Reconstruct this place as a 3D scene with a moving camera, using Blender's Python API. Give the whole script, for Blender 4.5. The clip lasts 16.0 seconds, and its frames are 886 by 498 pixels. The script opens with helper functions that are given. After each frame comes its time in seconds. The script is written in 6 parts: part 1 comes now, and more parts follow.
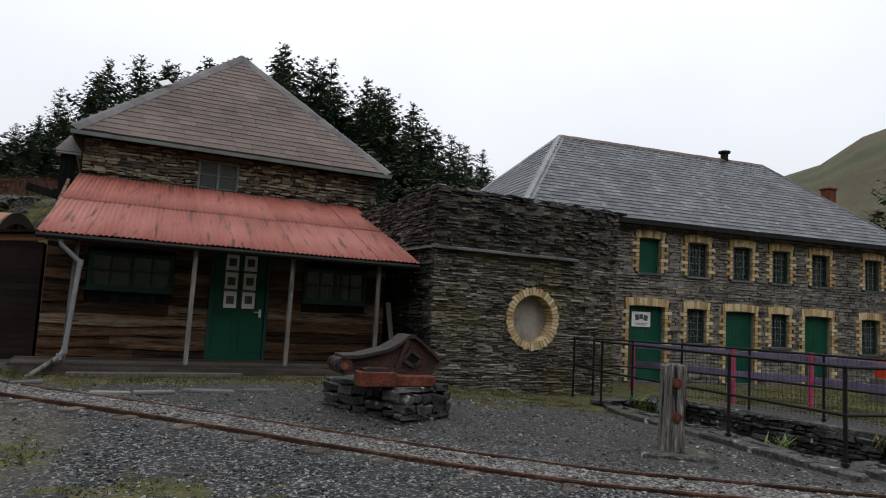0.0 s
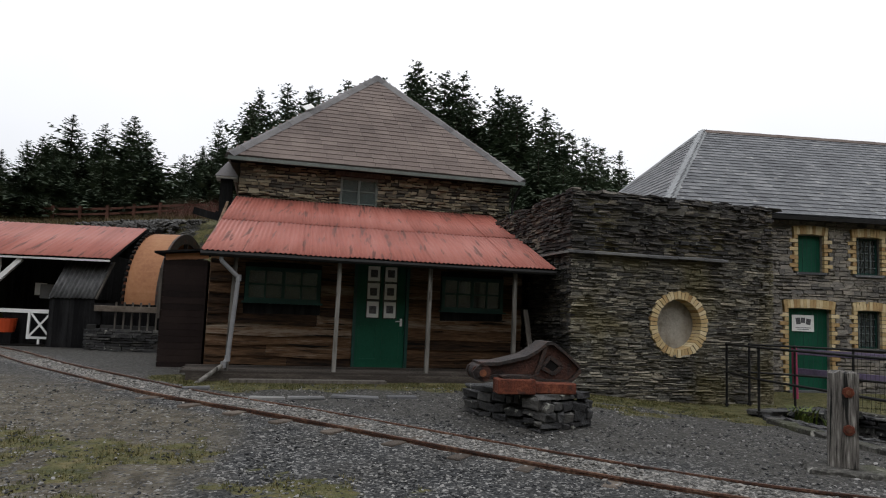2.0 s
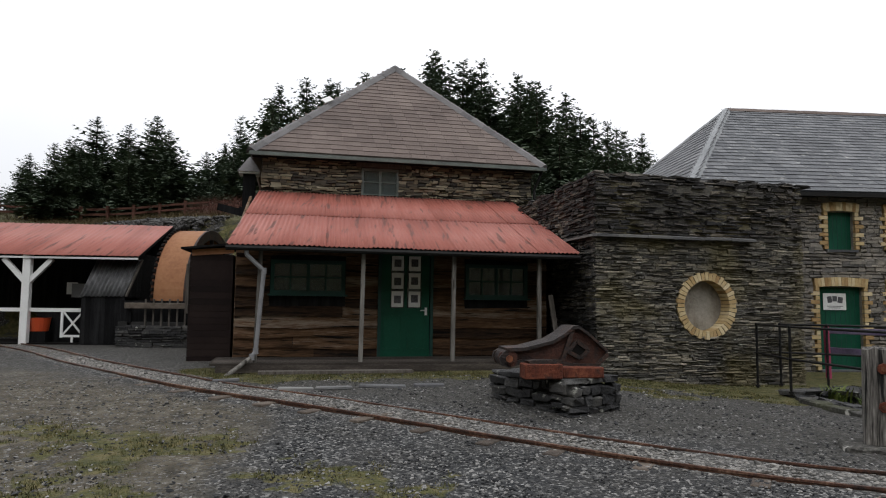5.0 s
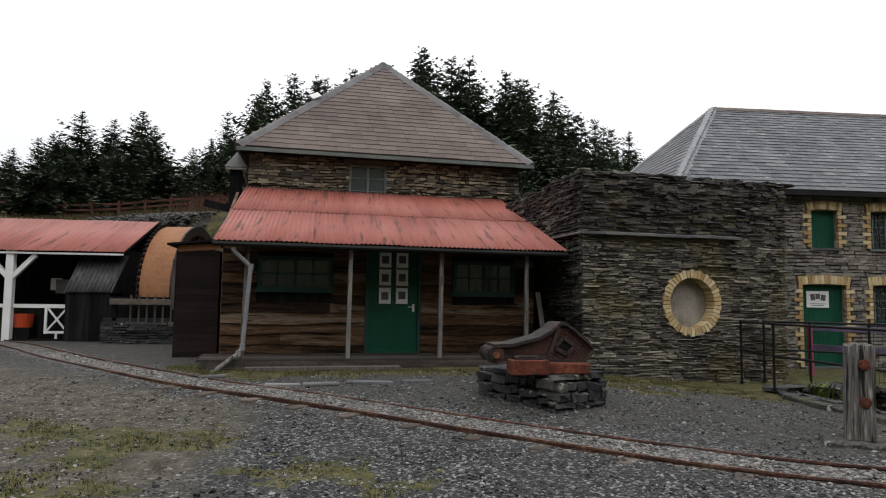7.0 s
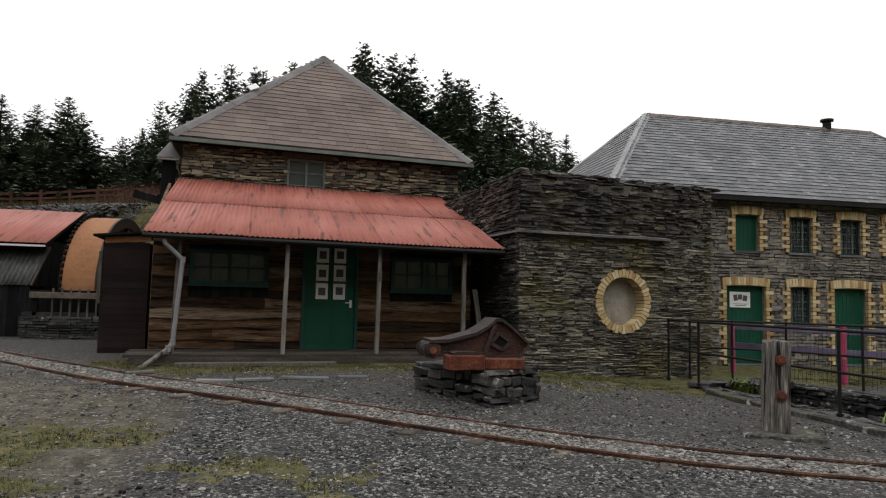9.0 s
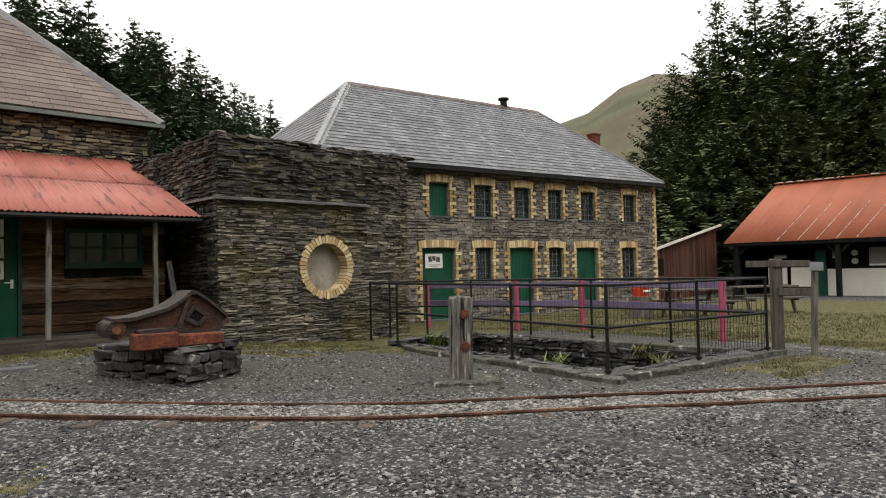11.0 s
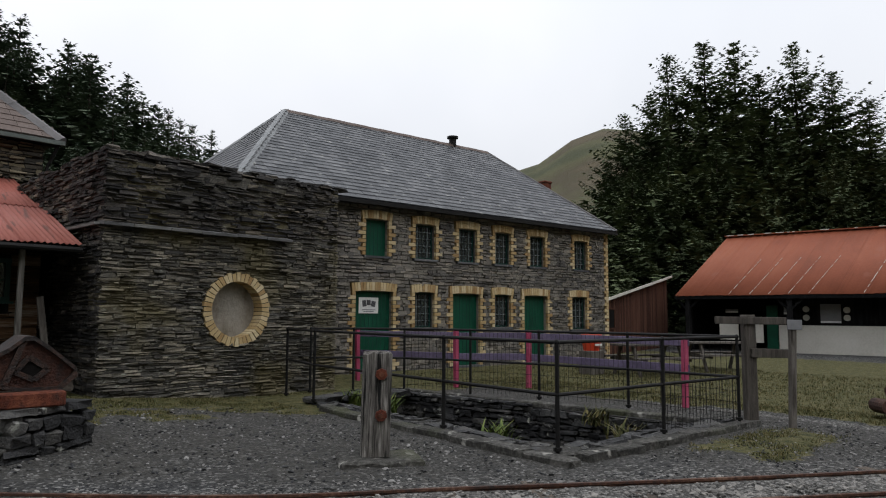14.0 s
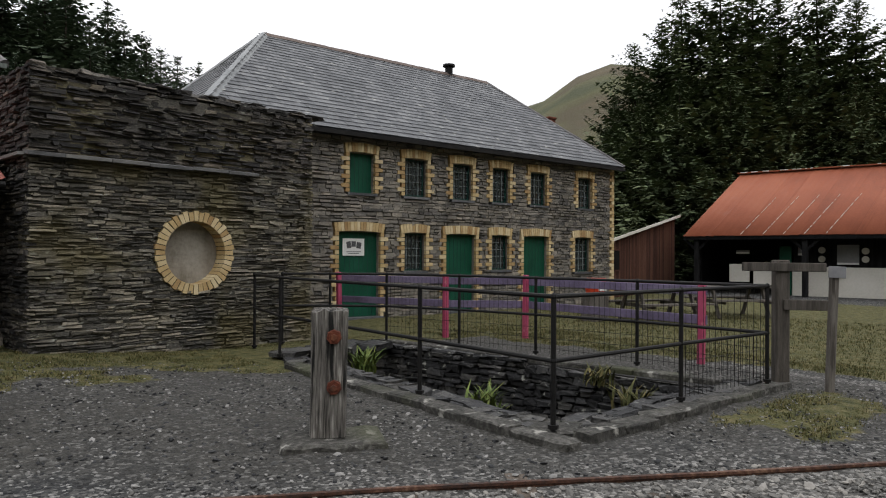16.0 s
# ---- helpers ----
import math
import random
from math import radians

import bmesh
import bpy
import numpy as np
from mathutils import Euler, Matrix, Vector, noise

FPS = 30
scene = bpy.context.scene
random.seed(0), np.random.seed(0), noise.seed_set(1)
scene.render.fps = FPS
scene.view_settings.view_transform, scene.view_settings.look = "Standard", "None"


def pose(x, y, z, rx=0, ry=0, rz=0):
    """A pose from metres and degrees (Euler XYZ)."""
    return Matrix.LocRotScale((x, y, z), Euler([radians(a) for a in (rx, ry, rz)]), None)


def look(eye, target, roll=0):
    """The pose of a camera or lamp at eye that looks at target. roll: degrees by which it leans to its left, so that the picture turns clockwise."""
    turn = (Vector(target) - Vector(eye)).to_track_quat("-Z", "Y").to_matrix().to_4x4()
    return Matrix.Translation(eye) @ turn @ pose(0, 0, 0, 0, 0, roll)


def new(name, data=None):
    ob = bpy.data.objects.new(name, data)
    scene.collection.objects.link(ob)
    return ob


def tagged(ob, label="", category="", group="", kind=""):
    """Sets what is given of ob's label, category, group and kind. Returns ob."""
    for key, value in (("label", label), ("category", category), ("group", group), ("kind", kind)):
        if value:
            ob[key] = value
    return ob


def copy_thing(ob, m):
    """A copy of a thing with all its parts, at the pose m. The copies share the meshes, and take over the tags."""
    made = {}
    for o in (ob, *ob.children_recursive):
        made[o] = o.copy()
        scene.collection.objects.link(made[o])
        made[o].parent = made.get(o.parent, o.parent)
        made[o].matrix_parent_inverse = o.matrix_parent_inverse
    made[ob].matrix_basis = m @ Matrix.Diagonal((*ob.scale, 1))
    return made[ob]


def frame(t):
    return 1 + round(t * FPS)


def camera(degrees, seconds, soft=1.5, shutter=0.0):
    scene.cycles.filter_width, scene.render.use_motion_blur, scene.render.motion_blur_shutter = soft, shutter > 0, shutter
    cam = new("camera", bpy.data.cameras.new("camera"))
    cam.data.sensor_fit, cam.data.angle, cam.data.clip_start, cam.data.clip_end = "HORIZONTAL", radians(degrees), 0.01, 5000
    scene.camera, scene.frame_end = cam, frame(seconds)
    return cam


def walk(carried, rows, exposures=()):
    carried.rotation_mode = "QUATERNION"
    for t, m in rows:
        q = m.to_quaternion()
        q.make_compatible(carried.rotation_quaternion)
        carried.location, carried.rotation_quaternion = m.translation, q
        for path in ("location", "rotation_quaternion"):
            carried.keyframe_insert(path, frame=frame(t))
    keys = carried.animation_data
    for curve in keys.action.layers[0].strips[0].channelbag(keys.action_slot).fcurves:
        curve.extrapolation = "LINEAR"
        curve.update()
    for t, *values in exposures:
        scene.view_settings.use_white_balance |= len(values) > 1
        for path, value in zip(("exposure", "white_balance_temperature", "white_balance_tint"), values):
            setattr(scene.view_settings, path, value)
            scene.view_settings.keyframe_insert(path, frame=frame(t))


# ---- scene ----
cam = camera(66.1, 16.0, soft=1.1)
PATH = [
    (0, (0.476, 0.803, 1.58), (1.1, 2.694, 1.767), 3.1),
    (0.5, (0.489, 0.846, 1.571), (0.894, 2.79, 1.811), 3.0),
    (1, (0.507, 0.821, 1.549), (0.763, 2.793, 1.761), 3.1),
    (1.5, (0.513, 0.823, 1.574), (0.743, 2.8, 1.768), 2.3),
    (2, (0.524, 0.822, 1.56), (0.755, 2.799, 1.753), 2.2),
    (2.5, (0.516, 0.849, 1.556), (0.731, 2.828, 1.745), 1.3),
    (3, (0.535, 0.843, 1.546), (0.759, 2.823, 1.721), 0.1),
    (3.5, (0.535, 0.845, 1.549), (0.837, 2.815, 1.721), 0.4),
    (4, (0.536, 0.86, 1.565), (0.818, 2.833, 1.722), 0.4),
    (4.2, (0.538, 0.858, 1.56), (0.766, 2.838, 1.728), 0.3),
    (6.3, (0.512, 0.819, 1.479), (0.657, 2.808, 1.628), 0.8),
    (6.5, (0.517, 0.822, 1.478), (0.688, 2.809, 1.637), 1.5),
    (7, (0.528, 0.824, 1.509), (0.729, 2.808, 1.664), 0.8),
    (7.5, (0.524, 0.829, 1.465), (0.796, 2.804, 1.625), 1.2),
    (8, (0.53, 0.833, 1.476), (0.852, 2.801, 1.629), 1.1),
    (8.2, (0.523, 0.829, 1.464), (0.857, 2.794, 1.626), 1.2),
    (10.3, (0.523, 0.788, 1.478), (1.381, 2.595, 1.478), 0.6),
    (10.5, (0.539, 0.819, 1.473), (1.56, 2.537, 1.387), 1.5),
    (11, (0.684, 0.872, 1.466), (1.833, 2.508, 1.525), -1.3),
    (11.5, (0.868, 0.921, 1.468), (2.121, 2.479, 1.487), -0.3),
    (12, (1.012, 1.13, 1.464), (2.358, 2.609, 1.409), -0.0),
    (12.5, (1.241, 1.301, 1.474), (2.553, 2.81, 1.519), 0.0),
    (13, (1.522, 1.529, 1.48), (2.728, 3.125, 1.513), -1.2),
    (13.5, (1.656, 1.783, 1.526), (2.931, 3.311, 1.729), -0.1),
    (14, (1.909, 2.002, 1.502), (3.168, 3.543, 1.691), 0.3),
    (14.5, (2.195, 2.255, 1.479), (3.405, 3.845, 1.572), 0.5),
    (15, (2.389, 2.468, 1.552), (3.664, 3.988, 1.804), -0.9),
    (15.5, (2.734, 2.723, 1.542), (4.042, 4.23, 1.68), 0.3),
    (16, (3.031, 2.926, 1.57), (4.289, 4.481, 1.582), 0.3),
]
walk(cam, [(t, look(eye, target, roll)) for t, eye, target, roll in PATH],
     [(0, -0.22, 6250, 10), (0.5, -0.14, 6250, 10), (1.0, -0.22, 6250, 10), (1.5, -0.1, 6350, 10), (3.5, -0.05, 6400, 10), (7, 0.05, 6450, 10), (8.2, 0.02, 6600, 10), (10.3, 0.1, 6800, 10), (10.5, 0.18, 6800, 10), (11, 0.65, 6900, 10),
      (11.5, 0.02, 6650, 10), (12, 0.36, 6750, 10), (12.5, 0.8, 6900, 10), (13, 0.13, 6600, 10), (13.5, -0.2, 6250, 10), (14, -0.25, 6300, 10), (14.5, -0.15, 6400, 10), (15, -0.55, 6000, 10), (15.5, -0.32, 6300, 10), (16, 0.12, 6500, 10)])

# ---- world and light ----
world = bpy.data.worlds.new("overcast_sky")
scene.world = world
world.use_nodes = True
wn, wl = world.node_tree.nodes, world.node_tree.links
sky = wn.new("ShaderNodeTexSky")
sky.sky_type, sky.sun_disc = "NISHITA", False
sky.sun_elevation, sky.sun_rotation = radians(48), radians(200)
sky.air_density, sky.dust_density = 1.0, 4.0
grey = wn.new("ShaderNodeHueSaturation")
grey.inputs["Saturation"].default_value = 0.15
grey.inputs["Value"].default_value = 0.10
cloud = wn.new("ShaderNodeTexNoise")
cloud.inputs["Scale"].default_value = 1.6
cloud.inputs["Detail"].default_value = 4
cramp = wn.new("ShaderNodeValToRGB")
cramp.color_ramp.elements[0].position, cramp.color_ramp.elements[0].color = 0.3, (0.80, 0.82, 0.86, 1)
cramp.color_ramp.elements[1].position, cramp.color_ramp.elements[1].color = 0.7, (0.98, 0.98, 1.0, 1)
wmix = wn.new("ShaderNodeMixRGB")
wmix.inputs["Fac"].default_value = 0.8
wl.new(sky.outputs[0], grey.inputs["Color"])
wl.new(cloud.outputs["Fac"], cramp.inputs[0])
wl.new(grey.outputs[0], wmix.inputs[1])
wl.new(cramp.outputs[0], wmix.inputs[2])
# an overcast sky is brighter overhead than at the skyline
where = wn.new("ShaderNodeTexCoord")
up = wn.new("ShaderNodeSeparateXYZ")
wl.new(where.outputs["Generated"], up.inputs[0])
rise = wn.new("ShaderNodeMapRange")
rise.inputs["From Min"].default_value, rise.inputs["From Max"].default_value = 0.0, 1.0
rise.inputs["To Min"].default_value, rise.inputs["To Max"].default_value = 0.84, 1.8
wl.new(up.outputs["Z"], rise.inputs["Value"])
dome = wn.new("ShaderNodeVectorMath")
dome.operation = "SCALE"
wl.new(wmix.outputs[0], dome.inputs[0])
wl.new(rise.outputs[0], dome.inputs["Scale"])
wl.new(dome.outputs[0], wn["Background"].inputs["Color"])
wn["Background"].inputs["Strength"].default_value = 1.2
sun = new("sun", bpy.data.lights.new("sun", "SUN"))
sun.data.energy, sun.data.angle, sun.data.color = 0.5, radians(40), (1.0, 0.97, 0.93)
sun.matrix_world = look((0, 0, 30), (-4, 7, 6))

# ---- materials ----
rng = random.Random(7)


def material(name, colours, big=0.8, fine=14.0, rough=0.85, bump=0.3, island=0.0, metal=0.0, stretch=(1, 1, 1), spots=None,
             spot_scale=5.0, spot_cut=0.62, bump_scale=None, spec=0.35, fine_mix=0.35, streak=None, streak_cut=0.55, moss=None, moss_cut=0.56):
    """A surface whose colour wanders between the given colours at two scales, with relief."""
    m = bpy.data.materials.new(name)
    m.use_nodes = True
    n, l = m.node_tree.nodes, m.node_tree.links
    b = n["Principled BSDF"]
    geo = n.new("ShaderNodeNewGeometry")
    mp = n.new("ShaderNodeMapping")
    mp.inputs["Scale"].default_value = stretch
    l.new(geo.outputs["Position"], mp.inputs["Vector"])

    def noise_at(scale, detail):
        t = n.new("ShaderNodeTexNoise")
        t.inputs["Scale"].default_value, t.inputs["Detail"].default_value = scale, detail
        l.new(mp.outputs[0], t.inputs["Vector"])
        return t.outputs["Fac"]

    def maths(op, a, c):
        t = n.new("ShaderNodeMath")
        t.operation = op
        for i, v in enumerate((a, c)):
            if isinstance(v, (int, float)):
                t.inputs[i].default_value = v
            else:
                l.new(v, t.inputs[i])
        return t.outputs[0]

    f1, f2 = noise_at(big, 4), noise_at(fine, 6)
    fac = maths("ADD", maths("MULTIPLY", f1, 1 - fine_mix), maths("MULTIPLY", f2, fine_mix))
    if island:
        info = n.new("ShaderNodeObjectInfo")
        r = maths("FRACT", maths("ADD", geo.outputs["Random Per Island"], info.outputs["Random"]), 0)
        fac = maths("ADD", maths("MULTIPLY", fac, 1 - island), maths("MULTIPLY", maths("ADD", maths("MULTIPLY", r, 0.5), 0.25), island))
    ramp = n.new("ShaderNodeValToRGB")
    el = ramp.color_ramp.elements
    lo, hi = 0.34, 0.66
    for i, c in enumerate(colours):
        p = lo + (hi - lo) * i / max(1, len(colours) - 1)
        e = el[i] if i < 2 and len(colours) > 1 else (el[0] if i == 0 else el.new(p))
        e.position, e.color = p, (*[0.74 * v for v in c], 1)
    l.new(fac, ramp.inputs[0])
    col = ramp.outputs[0]
    if spots:
        sp = noise_at(spot_scale, 5)
        sr = n.new("ShaderNodeValToRGB")
        sr.color_ramp.elements[0].position, sr.color_ramp.elements[1].position = spot_cut, spot_cut + 0.08
        l.new(sp, sr.inputs[0])
        mx = n.new("ShaderNodeMixRGB")
        l.new(sr.outputs[0], mx.inputs[0])
        l.new(col, mx.inputs[1])
        mx.inputs[2].default_value = (*spots, 1)
        col = mx.outputs[0]
    # water stains run down the face, moss and lime stains spread in patches
    for tint, cut, scale, squash, most in ((streak, streak_cut, 1.5, (1, 1, 0.16), 0.85), (moss, moss_cut, 0.9, (1, 1, 1), 0.55)):
        if tint:
            sm = n.new("ShaderNodeMapping")
            sm.inputs["Scale"].default_value = squash
            l.new(geo.outputs["Position"], sm.inputs["Vector"])
            st = n.new("ShaderNodeTexNoise")
            st.inputs["Scale"].default_value, st.inputs["Detail"].default_value = scale, 6
            l.new(sm.outputs[0], st.inputs["Vector"])
            sr = n.new("ShaderNodeValToRGB")
            sr.color_ramp.elements[0].position, sr.color_ramp.elements[1].position = cut, cut + 0.12
            sr.color_ramp.elements[1].color = (most, most, most, 1)
            l.new(st.outputs["Fac"], sr.inputs[0])
            mx = n.new("ShaderNodeMixRGB")
            mx.blend_type = "MULTIPLY" if tint is streak else "MIX"
            l.new(sr.outputs[0], mx.inputs[0])
            l.new(col, mx.inputs[1])
            mx.inputs[2].default_value = (*tint, 1)
            col = mx.outputs[0]
    l.new(col, b.inputs["Base Color"])
    b.inputs["Roughness"].default_value = rough
    b.inputs["Metallic"].default_value = metal
    b.inputs["Specular IOR Level"].default_value = spec
    if bump:
        bp = n.new("ShaderNodeBump")
        bp.inputs["Strength"].default_value, bp.inputs["Distance"].default_value = bump, 0.02
        l.new(noise_at(bump_scale or fine * 2, 6), bp.inputs["Height"])
        l.new(bp.outputs[0], b.inputs["Normal"])
    return m


M = dict(
    slate_rubble=material("slate_rubble", [(0.03, 0.0295, 0.028), (0.115, 0.109, 0.095), (0.225, 0.206, 0.165), (0.46, 0.41, 0.31)], 0.7, 26, 0.85, 1.0, 0.45,
                          stretch=(1, 1, 2.5), spots=(0.26, 0.26, 0.22), spot_scale=9, spot_cut=0.61, fine_mix=0.5, streak=(0.36, 0.36, 0.37), streak_cut=0.57, moss=(0.15, 0.125, 0.048), moss_cut=0.52),
    # Darker slate for the bastion's upper courses, side face and coping.
    black_slate=material("darker_slate", [(0.010, 0.010, 0.011), (0.036, 0.034, 0.033), (0.092, 0.083, 0.074), (0.29, 0.25, 0.19)], 0.9, 26, 0.75, 1.0, 0.42,
                         stretch=(1, 1, 2.5), spots=(0.20, 0.205, 0.175), spot_scale=9, spot_cut=0.64, fine_mix=0.5, streak=(0.4, 0.4, 0.42), streak_cut=0.52),
    brown_rubble=material("brown_rubble", [(0.045, 0.042, 0.036), (0.125, 0.108, 0.08), (0.225, 0.188, 0.12), (0.34, 0.30, 0.215)], 1.4, 26, 0.85, 0.6, 0.65, stretch=(1, 1, 2.5)),
    mill_stone=material("mill_stone", [(0.07, 0.067, 0.063), (0.185, 0.172, 0.155), (0.27, 0.245, 0.205), (0.40, 0.355, 0.29)], 1.6, 26, 0.85, 0.7, 0.42, stretch=(1, 1, 2), fine_mix=0.5, streak=(0.7, 0.7, 0.7), streak_cut=0.56),
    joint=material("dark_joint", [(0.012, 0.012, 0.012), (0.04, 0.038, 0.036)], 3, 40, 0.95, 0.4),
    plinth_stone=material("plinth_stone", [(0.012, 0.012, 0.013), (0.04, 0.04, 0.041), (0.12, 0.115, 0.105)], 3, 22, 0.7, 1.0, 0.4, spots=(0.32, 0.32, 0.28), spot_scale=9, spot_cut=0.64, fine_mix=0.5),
    brick=material("buff_brick", [(0.38, 0.235, 0.10), (0.57, 0.42, 0.205), (0.74, 0.61, 0.38)], 5, 40, 0.85, 0.3, 0.6),
    plaster=material("grey_render", [(0.25, 0.225, 0.185), (0.36, 0.33, 0.28), (0.44, 0.405, 0.35)], 2.5, 20, 0.9, 0.3, streak=(0.6, 0.57, 0.52), streak_cut=0.5),
    slate=material("roof_slate", [(0.04, 0.042, 0.048), (0.088, 0.092, 0.10), (0.17, 0.172, 0.178)], 0.7, 16, 0.55, 0.4, 0.42, spots=(0.25, 0.25, 0.235), spot_scale=4.5, spot_cut=0.63, spec=0.45, fine_mix=0.5),
    tile=material("purple_slate", [(0.105, 0.078, 0.068), (0.158, 0.12, 0.104), (0.215, 0.168, 0.146)], 0.7, 20, 0.8, 0.35, 0.3),
    ridge=material("ridge_tile", [(0.07, 0.066, 0.068), (0.15, 0.142, 0.142), (0.21, 0.2, 0.2)], 2, 20, 0.7, 0.3, 0.4),
    rust_roof=material("red_painted_iron", [(0.28, 0.072, 0.047), (0.36, 0.105, 0.074), (0.42, 0.15, 0.115)], 0.7, 16, 0.6, 0.15, 0.3, spots=(0.12, 0.04, 0.028), spot_scale=1.9, spot_cut=0.585, stretch=(5.0, 0.5, 0.6), fine_mix=0.3),
    orange_roof=material("orange_painted_iron", [(0.24, 0.06, 0.024), (0.32, 0.083, 0.034), (0.37, 0.112, 0.052)], 0.9, 14, 0.65, 0.15, 0.3, spots=(0.24, 0.075, 0.04), spot_scale=1.6, spot_cut=0.62),
    board=material("weathered_board", [(0.012, 0.008, 0.007), (0.06, 0.034, 0.019), (0.15, 0.082, 0.042), (0.30, 0.24, 0.185)], 1.6, 9, 0.85, 0.8, 0.42, stretch=(0.6, 2, 9), spots=(0.006, 0.005, 0.004), spot_scale=2.0, spot_cut=0.57, spec=0.15, fine_mix=0.5),
    post_wood=material("split_grey_post", [(0.006, 0.005, 0.005), (0.11, 0.10, 0.088), (0.24, 0.222, 0.20), (0.50, 0.475, 0.43)], 5, 14, 0.9, 1.0, 0.0, stretch=(6, 6, 0.4), spots=(0.006, 0.006, 0.005), spot_scale=3.0, spot_cut=0.545, fine_mix=0.5),
    pale_slate=material("pale_slate_ledge", [(0.10, 0.10, 0.105), (0.19, 0.19, 0.19), (0.26, 0.255, 0.24)], 2, 22, 0.75, 0.5, 0.5),
    porch_wood=material("pale_grey_timber", [(0.07, 0.064, 0.056), (0.18, 0.168, 0.15), (0.33, 0.315, 0.29)], 3, 16, 0.9, 0.6, 0.2, stretch=(6, 6, 0.6), spots=(0.04, 0.035, 0.03), spot_scale=2.5, spot_cut=0.58),
    grey_wood=material("grey_timber", [(0.05, 0.043, 0.036), (0.115, 0.10, 0.085), (0.2, 0.18, 0.16)], 3, 16, 0.9, 0.7, 0.3, stretch=(6, 6, 0.6), spots=(0.05, 0.042, 0.035), spot_scale=2.5, spot_cut=0.6),
    plank_wood=material("deck_timber", [(0.02, 0.017, 0.014), (0.06, 0.05, 0.042), (0.14, 0.12, 0.10)], 2, 16, 0.9, 0.6, 0.35, stretch=(0.8, 5, 5), spec=0.2),
    brown_board=material("brown_stained_board", [(0.012, 0.008, 0.0075), (0.022, 0.014, 0.013), (0.034, 0.023, 0.020)], 1.5, 18, 0.8, 0.3, 0.4, spec=0.15),
    # Near-black boards; the colour also carries the shade inside barn and open shed.
    dark_board=material("black_and_shade_board", [(0.004, 0.004, 0.0045), (0.010, 0.010, 0.0105), (0.028, 0.028, 0.029)], 2, 18, 0.85, 0.4, 0.3, stretch=(5, 5, 0.5), spec=0.08),
    grey_tin=material("grey_corrugated", [(0.025, 0.025, 0.027), (0.075, 0.075, 0.077), (0.17, 0.17, 0.172)], 2, 18, 0.65, 0.2, 0.2, stretch=(5, 5, 0.4), metal=0.2, fine_mix=0.5),
    shed_wood=material("red_brown_board", [(0.04, 0.017, 0.012), (0.09, 0.038, 0.025), (0.14, 0.07, 0.045)], 1.5, 12, 0.85, 0.4, 0.5, stretch=(5, 5, 0.6), spec=0.15),
    green=material("dark_green_paint", [(0.004, 0.058, 0.031), (0.006, 0.08, 0.044), (0.009, 0.098, 0.056)], 2, 25, 0.55, 0.06, spec=0.2),
    dark_green=material("window_green_paint", [(0.006, 0.045, 0.036), (0.01, 0.065, 0.052)], 3, 25, 0.5, 0.06),
    white=material("white_paint", [(0.8, 0.8, 0.78), (1.0, 1.0, 0.98)], 2, 25, 0.6, 0.06),
    cream=material("cream_render", [(0.62, 0.595, 0.52), (0.75, 0.72, 0.645), (0.82, 0.79, 0.72)], 0.8, 15, 0.85, 0.1),
    grey_pipe=material("grey_plastic_pipe", [(0.2, 0.205, 0.215), (0.3, 0.3, 0.31)], 3, 25, 0.45, 0.04),
    gutter=material("green_grey_gutter", [(0.10, 0.12, 0.11), (0.2, 0.23, 0.21)], 2, 20, 0.5, 0.05),
    iron=material("black_iron", [(0.006, 0.006, 0.0065), (0.016, 0.015, 0.014)], 5, 40, 0.6, 0.15, spec=0.2),
    rust=material("rusty_iron", [(0.05, 0.028, 0.02), (0.14, 0.05, 0.025), (0.25, 0.09, 0.04)], 4, 30, 0.85, 0.5),
    dark_rust=material("dark_cast_iron", [(0.008, 0.007, 0.007), (0.024, 0.017, 0.015), (0.07, 0.034, 0.022)], 3, 22, 0.6, 0.6, fine_mix=0.5, spots=(0.06, 0.02, 0.011), spot_scale=4, spot_cut=0.6),
    red_rust=material("red_rusty_block", [(0.06, 0.015, 0.008), (0.14, 0.034, 0.015), (0.24, 0.075, 0.036)], 4, 26, 0.85, 0.7, fine_mix=0.5, spots=(0.035, 0.014, 0.010), spot_scale=5, spot_cut=0.58),
    wheel=material("rust_coated_wheel", [(0.26, 0.105, 0.045), (0.36, 0.16, 0.07), (0.42, 0.21, 0.10)], 0.8, 12, 0.75, 0.15),
    rail_top=material("worn_rail", [(0.018, 0.010, 0.008), (0.085, 0.034, 0.018), (0.24, 0.14, 0.09)], 2, 30, 0.65, 0.3, metal=0.1, fine_mix=0.45),
    concrete=material("weathered_concrete", [(0.02, 0.02, 0.017), (0.06, 0.057, 0.05), (0.17, 0.163, 0.147)], 2.4, 22, 0.9, 0.8, spots=(0.30, 0.29, 0.26), spot_scale=6, spot_cut=0.62, fine_mix=0.55, moss=(0.05, 0.055, 0.022), moss_cut=0.53),
    paper=material("faded_print", [(0.8, 0.8, 0.78), (0.98, 0.98, 0.96)], 6, 30, 0.6, 0.0),
    ink=material("print_grey", [(0.03, 0.03, 0.035), (0.16, 0.16, 0.17)], 30, 60, 0.6, 0.0),
    pink=material("pink_paint", [(0.38, 0.05, 0.115), (0.48, 0.08, 0.16)], 3, 25, 0.55, 0.1, spots=(0.4, 0.12, 0.16), spot_scale=8),
    purple=material("faded_purple_paint", [(0.10, 0.08, 0.13), (0.17, 0.135, 0.225), (0.24, 0.2, 0.3)], 2.5, 20, 0.8, 0.2, 0.3),
    red=material("red_plastic", [(0.6, 0.05, 0.02), (0.7, 0.08, 0.03)], 3, 25, 0.4, 0.0),
